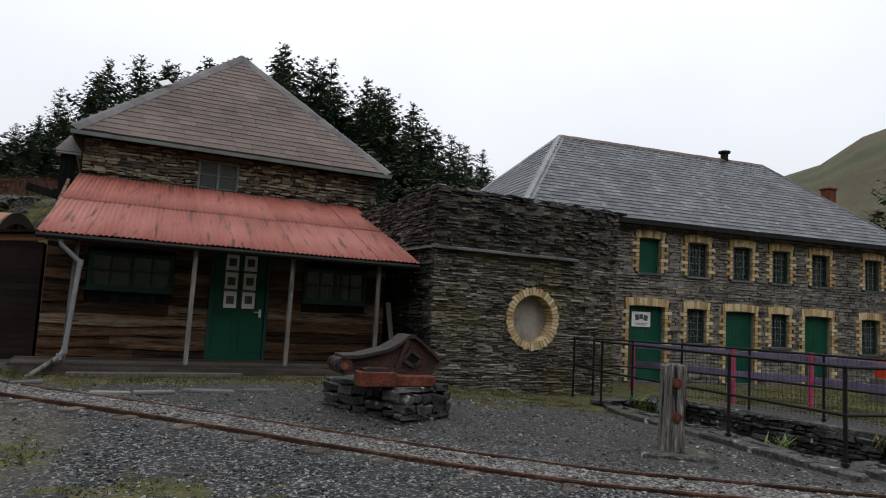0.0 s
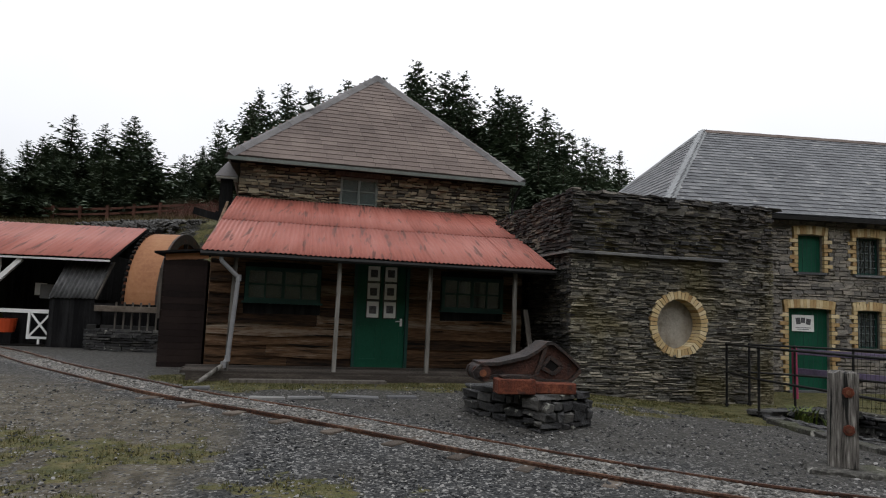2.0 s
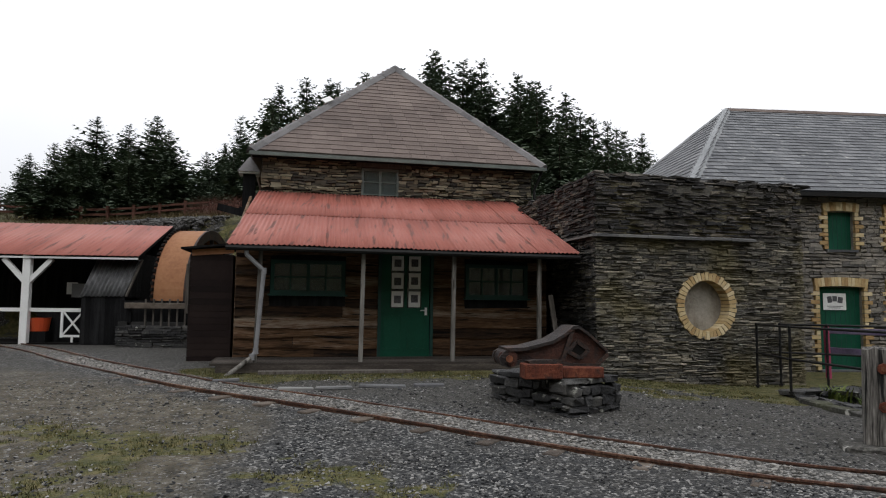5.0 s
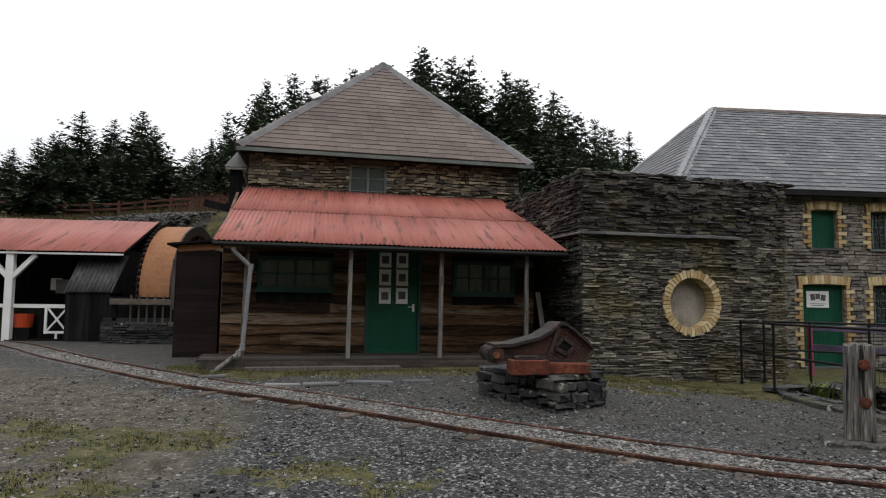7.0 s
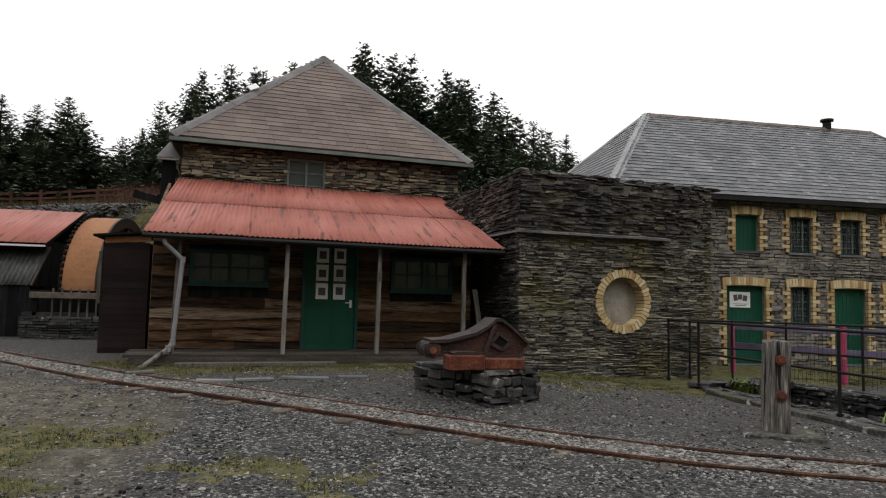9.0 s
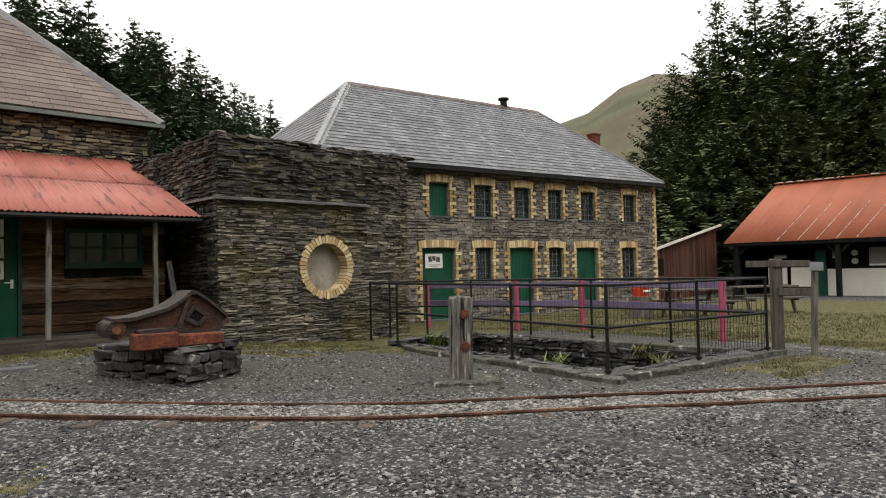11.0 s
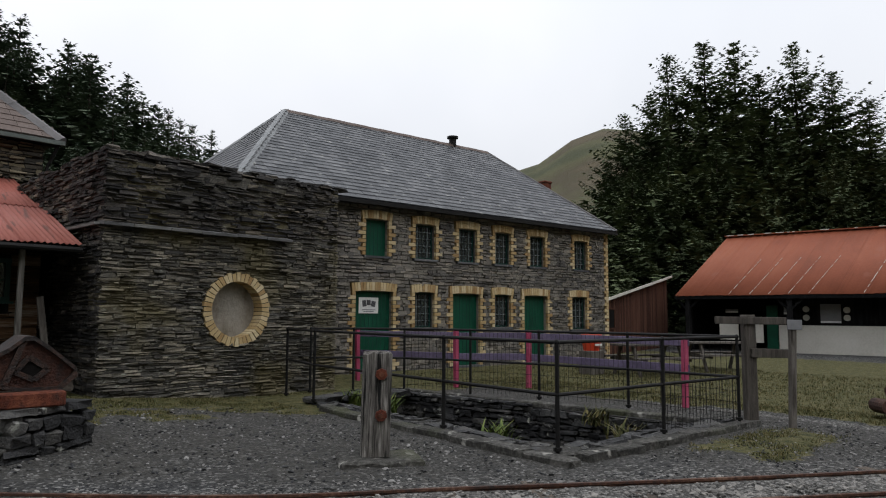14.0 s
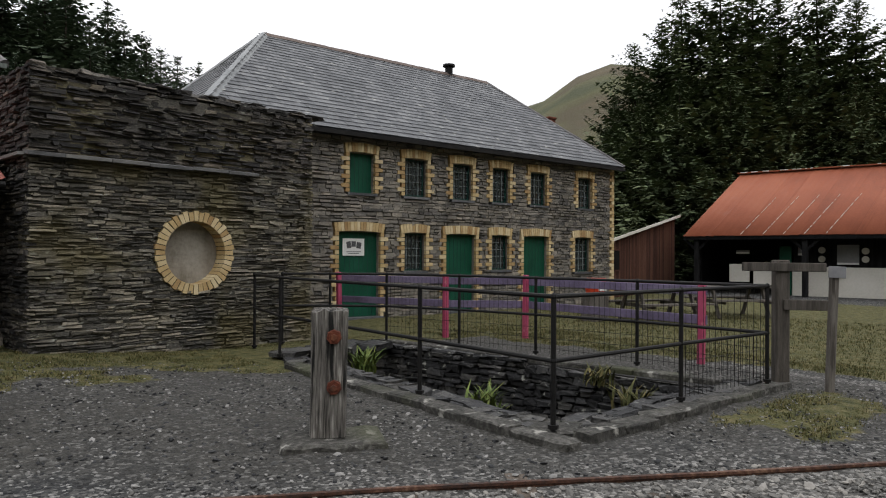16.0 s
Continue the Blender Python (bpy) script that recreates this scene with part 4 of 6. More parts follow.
# ---- mill ----
mill = thing("mill_building", "long two-storey grey slate stone mill with buff brick dressings", "building")
WY = 16.42
UPPER = [(11.17, 11.86), (12.73, 13.42), (14.25, 14.93), (15.65, 16.30), (17.12, 17.80), (19.2, 19.86)]
LOWER = [(10.9, 12.02, 0.0, "door"), (12.73, 13.38, 1.13, "window"), (14.04, 15.05, 0.0, "door"), (15.63, 16.28, 1.12, "window"), (16.86, 17.88, 0.0, "door"), (19.06, 19.8, 1.02, "window")]


def brick_mesh():
    return chunk_plate(M["brick"])


BRICK = brick_mesh()


def dressing(parent, x0, x1, z0, z1, r):
    """Bricks round an opening: toothed jambs and a shallow arch."""
    n = max(3, round((z1 - z0) / 0.105))
    h = (z1 - z0) / n
    for i in range(n):
        w = 0.22 if i % 2 else 0.10
        for x in (x0 - w / 2, x1 + w / 2):
            piece("brick", BRICK, parent, (x + (0.002 if x > x0 else -0.002), WY + 0.045 + r.uniform(-0.004, 0.004), z0 + (i + 0.5) * h), (w - 0.004, 0.14, h - 0.016))
    span = x1 - x0 + 0.24
    k = max(8, round(span / 0.085))
    for i in range(k):
        t = (i + 0.5) / k - 0.5
        piece("brick", BRICK, parent, ((x0 + x1) / 2 + t * span, WY + 0.042, z1 + 0.115 + 0.035 * (1 - 4 * t * t) - 0.02), (span / k - 0.008, 0.14, 0.21), (0, t * 18, 0))


def mill_opening(x0, x1, z0, z1, kind, r):
    cx, cz, w, h = (x0 + x1) / 2, (z0 + z1) / 2, x1 - x0, z1 - z0
    y = WY + 0.17
    if kind == "window":
        o = part("window", wall_cells(bmesh.new(), x0, x1, y - 0.03, y + 0.03, z0, z1, [(x0 + 0.045, x1 - 0.045, z0 + 0.05, z1 - 0.045)]), M["dark_green"], mill, "small-paned barred window in buff brick surround")
        for i in range(1, 4):
            part("glazing_bar", one((x0 + w * i / 4, y - 0.012, cz), (0.022, 0.03, h - 0.09)), M["skylit_bar"], o)
        for i in range(1, 5):
            part("glazing_bar", one((cx, y - 0.010, z0 + h * i / 5), (w - 0.09, 0.026, 0.02)), M["skylit_bar"], o)
        part("pane", one((cx, y + 0.005, cz), (w - 0.06, 0.006, h - 0.06)), M["glass"], o)
        for i in range(6):
            part("bar", rod(bmesh.new(), (x0 + w * (i + 0.5) / 6, WY + 0.07, z0 + 0.01), (x0 + w * (i + 0.5) / 6, WY + 0.07, z1 - 0.01), 0.009, n=6), M["iron"], o)
        part("sill", one((cx, WY + 0.06, z0 - 0.035), (w + 0.1, 0.22, 0.055)), M["slate"], o)
    else:
        o = part("door" if kind == "door" else "shutter", one((cx, y, cz), (w, 0.05, h)), M["green"], mill, "dark green boarded " + kind)
        k = max(5, round(w / 0.12))
        for i in range(1, k):
            part("batten", one((x0 + w * i / k, y - 0.027, cz), (0.012, 0.006, h - 0.02)), M["dark_green"], o)
        if kind == "door":
            part("threshold", one((cx, WY + 0.03, 0.045), (w + 0.1, 0.3, 0.06)), M["slate"], o)
        else:
            part("sill", one((cx, WY + 0.06, z0 - 0.035), (w + 0.1, 0.22, 0.055)), M["slate"], o)
    dressing(o, x0, x1, max(z0, 0.06), z1, r)
    return o


def build_mill():
    r = random.Random(41)
    ops = [(a, b, 2.96, 3.88, "shutter" if i == 0 else "window") for i, (a, b) in enumerate(UPPER)]
    ops += [(a, b, z, 2.05, k) for a, b, z, k in LOWER]
    holes = [o[:4] for o in ops]
    part("wall", wall_cells(bmesh.new(), 8.0, 20.93, WY + 0.06, WY + 0.5, -0.1, 4.36, holes), M["mill_stone"], mill)
    clear = [(a - 0.15, b + 0.15, c - 0.02, d + 0.24) for a, b, c, d in holes] + [(20.75, 21, -1, 5)]
    rubble(mill, "stonework", r, 8.3, 20.75, -0.05, 4.3, (0.045, 0.11), (0.09, 0.32), M["mill_stone"], clear, to=pose(0, WY, 0), proud=(0.0, 0.035), jit=0.014, wob=0.04)
    for o in ops:
        ob = mill_opening(*o, r)
        if o[0] == 10.9:
            sg = part("sign", one((11.37, WY + 0.125, 1.70), (0.58, 0.012, 0.40)), M["white"], ob, "white notice with three dark pictures")
            for dx, dz, w, h in ((-0.13, 0.05, 0.10, 0.12), (0.0, 0.07, 0.1, 0.1), (0.14, 0.04, 0.11, 0.11)):
                part("picture", one((11.37 + dx, WY + 0.1165, 1.7 + dz), (w * 1.15, 0.006, h * 1.3), (0, dx * 60, 0)), M["ink"], sg)
            lamp = part("lamp", one((11.33, WY + 0.12, 1.0), (0.16, 0.04, 0.07), None, 0.008), M["red"], ob, "small red marker lamp")
            part("lens", one((11.33, WY + 0.097, 1.0), (0.06, 0.01, 0.04)), M["white"], lamp)
            for i, w in enumerate((0.4, 0.3)):
                part("writing_bar", one((11.37, WY + 0.117, 1.59 - i * 0.04), (w, 0.004, 0.015)), M["ink"], sg)
    n = 41
    for i in range(n):
        w = 0.22 if i % 2 else 0.12
        piece("quoin_brick", BRICK, mill, (20.95 - w / 2, WY + 0.045, 0.02 + (i + 0.5) * 0.104), (w, 0.14, 0.094))
    part("side_wall", one((20.72, 21.5, 2.1), (0.4, 9.6, 4.4)), M["mill_stone"], mill)
    part("side_wall", one((8.2, 21.5, 2.1), (0.4, 9.6, 4.4)), M["mill_stone"], mill)
    part("back_wall", one((14.5, 26.4, 2.1), (12.9, 0.4, 4.4)), M["mill_stone"], mill)
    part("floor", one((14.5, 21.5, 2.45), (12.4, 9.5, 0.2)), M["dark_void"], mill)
    e = [(7.6, 16.2, 4.33), (21.2, 16.2, 4.33), (21.2, 26.6, 4.33), (7.6, 26.6, 4.33)]
    p, q = (11.29, 21.4, 7.83), (19.95, 21.4, 7.83)
    for s in ([e[0], e[1], q, p], [e[1], e[2], q], [e[2], e[3], p, q], [e[3], e[0], p]):
        part("roof", slab(bmesh.new(), s, 0.1), M["slate"], mill)
    slates(mill, e[0], e[1], p, q, 0.24, 0.32, M["slate"], False, 6)
    slates(mill, e[3], e[0], p, p, 0.24, 0.32, M["slate"], False, 7)
    ridge_run(mill, e[0], p, M["lead"], 0.8, 0.36)
    ridge_run(mill, e[3], p, M["lead"], 0.8, 0.3)
    ridge_run(mill, p, q, M["tile"], 0.5, 0.3)
    ridge_run(mill, e[1], q, M["ridge"], 0.55, 0.14)
    part("gutter", one((14.4, 16.17, 4.25), (13.5, 0.11, 0.09)), M["iron"], mill)
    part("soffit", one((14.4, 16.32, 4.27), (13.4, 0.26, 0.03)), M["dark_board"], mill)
    v = part("ridge_vent", rod(bmesh.new(), (18.2, 21.4, 7.75), (18.2, 21.4, 8.12), 0.14, n=10), M["iron"], mill, "dark pot vent on the ridge")
    part("cap", rod(bmesh.new(), (18.2, 21.4, 8.12), (18.2, 21.4, 8.19), 0.22, n=10), M["iron"], v)


build_mill()

# ---- railway track ----
track = thing("railway_track", "narrow-gauge railway track with rusty rails in pale gravel", "railway")


def build_track():
    k = len(CENTRE)
    for side in (-0.335, 0.335):
        vs, fs = [], []
        prof = [(-0.035, -0.05), (-0.035, -0.035), (-0.007, -0.028), (-0.008, 0.018), (-0.019, 0.023), (-0.017, 0.042), (0.017, 0.042), (0.019, 0.023), (0.008, 0.018), (0.007, -0.028), (0.035, -0.035), (0.035, -0.05)]
        n = len(prof)
        for i, p in enumerate(CENTRE):
            d = (CENTRE[min(k - 1, i + 1)] - CENTRE[max(0, i - 1)]).normalized()
            nx, ny = -d[1], d[0]
            z = gz(p[0], p[1]) - 0.008
            for a, b in prof:
                vs.append((p[0] + nx * (side + a), p[1] + ny * (side + a), z + b))
        for i in range(k - 1):
            for j in range(n):
                a, b = i * n + j, i * n + (j + 1) % n
                fs.append((a, b, b + n, a + n))
        ob = new("rail", mesh_of("rail", vs, fs, M["rail_top"]))
        ob.parent = track
        tagged(ob, "rusty steel rail")
    acc, last = 0.0, CENTRE[0]
    sleeper = one((0, 0, 0), (1.25, 0.16, 0.06), None, 0.01)
    me = bpy.data.meshes.new("sleeper")
    sleeper.to_mesh(me)
    sleeper.free()
    me.materials.append(M["sleeper_wood"])
    for a, b in zip(CENTRE, CENTRE[1:]):
        acc += (b - a).length
        if acc > 0.75 and a[0] > -12 and a[0] < 14:
            acc = 0
            d = (b - a).normalized()
            ob = new("sleeper", me)
            ob.parent = track
            ob.matrix_local = pose(a[0], a[1], gz(a[0], a[1]) - 0.034 + 0.016 * noise.noise((a[0] * 3, a[1] * 3, 6)), 0, 0, math.degrees(math.atan2(d[1], d[0])) + 90)


build_track()


def scatter_stones(name, n, mat, place, size, seed, label):
    """Loose stones on the ground, too many to count."""
    r = random.Random(seed)
    shapes = []
    for _ in range(6):
        bm = bmesh.new()
        bmesh.ops.create_icosphere(bm, subdivisions=1, radius=1)
        for v in bm.verts:
            v.co *= r.uniform(0.65, 1.25)
        bmesh.ops.dissolve_limit(bm, angle_limit=radians(28), verts=bm.verts, edges=bm.edges)
        bmesh.ops.triangulate(bm, faces=bm.faces)
        bm.verts.ensure_lookup_table()
        bm.verts.index_update()
        shapes.append(([v.co.copy() for v in bm.verts], [tuple(v.index for v in f.verts) for f in bm.faces]))
        bm.free()
    vs, fs = [], []
    done = 0
    while done < n:
        p = place(r)
        if p is None:
            continue
        done += 1
        s = size * r.uniform(0.45, 1.0) * (1.7 if r.random() < 0.05 else 1)
        m = pose(p[0], p[1], gz(p[0], p[1]) + s * 0.12, r.uniform(-25, 25), r.uniform(-25, 25), r.uniform(0, 360)) @ Matrix.Diagonal((s, s * r.uniform(0.55, 1), s * r.uniform(0.3, 0.6), 1))
        a, f = r.choice(shapes)
        k = len(vs)
        vs.extend(m @ v for v in a)
        fs.extend(tuple(k + i for i in t) for t in f)
    return tagged(new(name, mesh_of(name, vs, fs, mat)), label, "gravel", "", "stuff")


def yard_place(r):
    d = 1.5 + 11 * r.random() ** 1.5
    a = r.uniform(-50, 85)
    x, y = 1.2 + d * math.sin(radians(a)), 0.6 + d * math.cos(radians(a))
    if inside(x, y, [(6.9, 13), (6.9, 6.3), (11, 6.3), (11, 13)]) or y > 12.5 or near_track(x, y) < 0.42 or x < -7.5 or x > 12 or y < 0.3:
        return None
    if x < -0.4 and r.random() < 0.55:
        return None
    if y > 7.2 - 0.5 * (x - 4.2) and r.random() < 0.3:
        return None
    return x, y


def track_place(r):
    p = r.choice(CENTRE)
    if not -6 < p[0] < 13:
        return None
    x, y = p[0] + r.uniform(-0.2, 0.2), p[1] + r.uniform(-0.5, 0.5)
    d = near_track(x, y)
    return (x, y) if d < 0.28 or 0.4 < d < 0.55 and r.random() < 0.5 else None


scatter_stones("gravel", 46000, M["gravel"], yard_place, 0.021, 51, "loose dark slate chippings over the yard")
scatter_stones("ballast", 5000, M["pale_gravel"], track_place, 0.032, 52, "pale stone ballast between the rails")


def blades(name, n, place, h, seed, label, mat="grass"):
    r = random.Random(seed)
    vs, fs = [], []
    done = tries = 0
    while done < n and tries < n * 60:
        tries += 1
        p = place(r)
        if p is None:
            continue
        done += 1
        for _ in range(4):
            x, y = p[0] + r.gauss(0, 0.03), p[1] + r.gauss(0, 0.03)
            z = gz(x, y) - 0.005
            a, t, w = r.uniform(0, 6.28), h * r.uniform(0.4, 1.1), 0.006
            bx, by = math.cos(a), math.sin(a)
            o = t * r.uniform(0.3, 0.9)
            k = len(vs)
            vs += [(x - by * w, y + bx * w, z), (x + by * w, y - bx * w, z), (x + bx * o, y + by * o, z + t)]
            fs.append((k, k + 1, k + 2))
    return tagged(new(name, mesh_of(name, vs, fs, M[mat])), label, "grass", "", "stuff")


def turf_place(r):
    x, y = r.uniform(-4, 13.5), r.uniform(1.5, 13.5)
    g = grass_at(x, y)
    if inside(x, y, [(6.95, 13.4), (6.95, 6.35), (11, 6.35), (11, 13.4)]) or near_track(x, y) < 0.5:
        return None
    return (x, y) if r.random() < (g - 0.25) * 0.8 and noise.noise((x * 2.5, y * 2.5, 4)) > -0.15 else None


blades("grass", 15000, turf_place, 0.04, 61, "short yellow-green moss and grass tufts")
blades("lawn_grass", 6000, lambda r: ((lambda x, y: (x, y) if grass_at(x, y) > 0.5 else None)(r.uniform(11.5, 20), r.uniform(4.6, 15.5))), 0.07, 62, "short olive lawn grass")

# ---- iron jaw on its plinth ----
PF = Vector((2.83, 9.2))


def build_plinth():
    r = random.Random(71)
    base = pose(2.83, 9.2, 0.08, 0, 0, 33)
    t = thing("stone_plinth", "low square plinth of dark slate blocks", "plinth", base)
    stones = [chunk(r, "stone", M["plinth_stone"], 2.0) for _ in range(8)]
    part("core", one((0.47, 0.72, 0.2), (0.8, 1.3, 0.42)), M["joint"], t)
    for length, to in ((0.94, pose(0, 0, 0)), (1.45, pose(0, 1.45, 0, 0, 0, -90)), (1.45, pose(0.94, 0, 0, 0, 0, 90)), (0.94, pose(0.94, 1.45, 0, 0, 0, 180))):
        for a, b, c, d in courses(0, length, 0.0, 0.46, r, (0.07, 0.16), (0.12, 0.36), gap=0.02):
            ob = new("stone", r.choice(stones))
            ob.parent = t
            ob.matrix_local = to @ pose((a + b) / 2, 0.07 - r.uniform(0, 0.03), (c + d) / 2 + r.uniform(-0.02, 0.02), r.uniform(-9, 9), r.uniform(-9, 9), r.uniform(-8, 8)) @ Matrix.Diagonal((b - a, 0.2, (d - c) * r.uniform(0.75, 1.1), 1))
    for i in range(3):
        for j in range(4):
            piece("cap_stone", r.choice(stones), t, (0.16 + i * 0.31, 0.18 + j * 0.36, 0.50), (0.34, 0.39, 0.07), (r.uniform(-2, 2), r.uniform(-2, 2), r.uniform(-8, 8)))
    return t


build_plinth()


def extrude(bm, outline, depth, v0=0.0):
    a = [bm.verts.new((x, v0, z)) for x, z in outline]
    b = [bm.verts.new((x, v0 + depth, z)) for x, z in outline]
    n = len(a)
    bm.faces.new(a)
    bm.faces.new(b[::-1])
    for i in range(n):
        bm.faces.new((a[i], b[i], b[(i + 1) % n], a[(i + 1) % n]))
    return bm


def build_jaw():
    t = thing("iron_crusher_jaw", "rusty cast-iron ore crusher jaw resting on the plinth", "machine part", pose(1.98, 9.55, 0.612, 0, 0, 3))
    k = 1.0
    side = [(0.0, 0.12), (0.03, 0.03), (0.14, 0.0), (0.3, 0.05), (0.8, 0.06), (1.0, 0.0), (1.3, 0.0), (1.46, 0.15), (1.43, 0.2), (1.2, 0.40), (1.06, 0.5), (0.98, 0.50), (0.86, 0.40), (0.7, 0.31), (0.34, 0.22), (0.1, 0.21), (0.02, 0.18)]
    bm = extrude(bmesh.new(), [(x * k, z * k + 0.12) for x, z in side], 0.06, 0.0)
    part("side_plate", bm, M["jaw_plate"], t, "rust-red cast side plate")
    part("side_plate", extrude(bmesh.new(), [(x * k, z * k + 0.12) for x, z in side], 0.06, 0.34), M["dark_rust"], t)
    bm = bmesh.new()
    run = [(1.43, 0.2), (1.2, 0.40), (1.06, 0.5), (0.98, 0.50), (0.86, 0.40), (0.7, 0.31), (0.34, 0.22), (0.1, 0.21)]
    extrude(bm, [(a, b + 0.112) for a, b in run] + [(a, b + 0.155) for a, b in run[::-1]], 0.52, -0.07)
    part("flange", bm, M["dark_rust"], t, "raised dark rim along the top")
    foot = [(0.0, 0.12), (0.03, 0.03), (0.14, 0.0), (0.3, 0.05), (0.8, 0.06), (1.0, 0.0), (1.3, 0.0), (1.46, 0.15)]
    part("foot_rim", extrude(bmesh.new(), [(a, b + 0.116) for a, b in foot] + [(a + (0.03 if a < 0.1 else -0.02), b + 0.165) for a, b in foot[::-1]], 0.05, -0.05), M["dark_rust"], t, "raised dark rim along the foot")
    part("head_rib", extrude(bmesh.new(), [(0.80, 0.19), (0.86, 0.19), (1.0, 0.60), (0.94, 0.58)], 0.05, -0.05), M["dark_rust"], t)
    part("web", extrude(bmesh.new(), [(0.1, 0.14), (1.3, 0.14), (1.15, 0.42), (1.02, 0.55), (0.7, 0.38), (0.2, 0.3)], 0.22, 0.09), M["red_rust"], t, "red rusty inner casting")
    part("boss", rod(bmesh.new(), (0.13, -0.05, 0.23), (0.13, 0.45, 0.23), 0.11, n=16), M["dark_rust"], t)
    part("pin", rod(bmesh.new(), (0.13, -0.07, 0.23), (0.13, -0.04, 0.23), 0.045, n=12), M["rust"], t)
    bm = bmesh.new()
    for a, b in (((0.92, 0.22), (1.03, 0.36)), ((1.03, 0.36), (1.2, 0.24)), ((1.2, 0.24), (1.08, 0.14)), ((1.08, 0.14), (0.92, 0.22))):
        bar(bm, (a[0], -0.012, a[1] + 0.1), (b[0], -0.012, b[1] + 0.1), 0.04, 0.05)
    part("socket_rim", bm, M["dark_rust"], t)
    # Thin near-black plate drawn for the shaded hollow inside the rim.
    part("socket", extrude(bmesh.new(), [(0.95, 0.32), (1.03, 0.43), (1.17, 0.34), (1.08, 0.25)], 0.01, -0.008), M["dark_void"], t)
    alone("rusty_block", one((0, 0, 0.09), (0.49, 0.26, 0.19), None, 0.012), M["red_rust"], "orange-red rusty iron block on the plinth", "iron block", "rusty blocks", m=pose(2.50, 9.40, 0.612, 0, 0, 4))
    alone("iron_socket", extrude(bmesh.new(), [(-0.17, 0.0), (0.17, 0.0), (0.19, 0.03), (0.12, 0.045), (-0.12, 0.045), (-0.19, 0.03)], 0.2, -0.1), M["dark_rust"], "dark worn iron casting on the rusty block", "iron part", m=pose(2.50, 9.40, 0.797, 0, 0, 4))
    alone("rusty_block", one((0, 0, 0.07), (0.55, 0.2, 0.14), None, 0.014), M["red_rust"], "orange-red rusty iron block on the plinth", "iron block", "rusty blocks", m=pose(3.03, 9.46, 0.612, 0, 0, 2))


build_jaw()

# ---- weathered post on its slab ----


def build_post():
    r = random.Random(81)
    t = thing("timber_post", "thick weathered grey timber post with rusty bolts", "post", pose(5.79, 7.81, 0.10, 0, 0, -32))
    bm = bmesh.new()
    rings = []
    for i in range(13):
        z = 1.0 * i / 12
        ring = []
        for j in range(24):
            a = 2 * math.pi * j / 24
            c, s = math.cos(a), math.sin(a)
            q = 0.146 / max(abs(c), abs(s)) ** 0.85
            q *= 1 + 0.05 * noise.noise((c * 3, s * 3, z * 1.2)) - (0.16 if j % 5 == 0 else 0) * (0.4 + noise.noise((j, z * 2, 0)))
            top = 0.05 * noise.noise((c * 2, s * 2, 8)) if i == 12 else 0
            ring.append(bm.verts.new((c * q + 0.015 * z, s * q * 0.92, z + top)))
        rings.append(ring)
    for a, b in zip(rings, rings[1:]):
        for j in range(24):
            bm.faces.new((a[j], a[(j + 1) % 24], b[(j + 1) % 24], b[j]))
    tip = bm.verts.new((0.01, 0, 1.03))
    for j in range(24):
        bm.faces.new((rings[-1][j], rings[-1][(j + 1) % 24], tip))
    bm.faces.new(rings[0][::-1])
    part("shaft", bm, M["post_wood"], t)
    for z in (0.80, 0.40):
        b = part("bolt_plate", rod(bmesh.new(), (0.05, -0.10, z), (0.05, -0.16, z), 0.070, 0.056, n=7), M["red_rust"], t, "dark red rusty iron bolt")
        part("nut", rod(bmesh.new(), (0.05, -0.14, z), (0.05, -0.175, z), 0.026, n=6), M["rust"], b)
    bm = one((0.06, -0.04, 0.0), (0.86, 0.52, 0.11), (0, 0, 8), 0.02)
    bmesh.ops.subdivide_edges(bm, edges=bm.edges, cuts=5, use_grid_fill=True)
    for v in bm.verts:
        v.co += Vector((0.07 * noise.noise(v.co * 3.1), 0.07 * noise.noise(v.co * 3.3 + Vector((4, 0, 0))), 0.022 * noise.noise(v.co * 7)))
    alone("concrete_slab", bm, M["concrete"], "cracked concrete slab under the timber post", "slab", m=pose(5.77, 7.79, 0.045, 0, 0, -32))


build_post()

# ---- pit with its kerb and railing ----


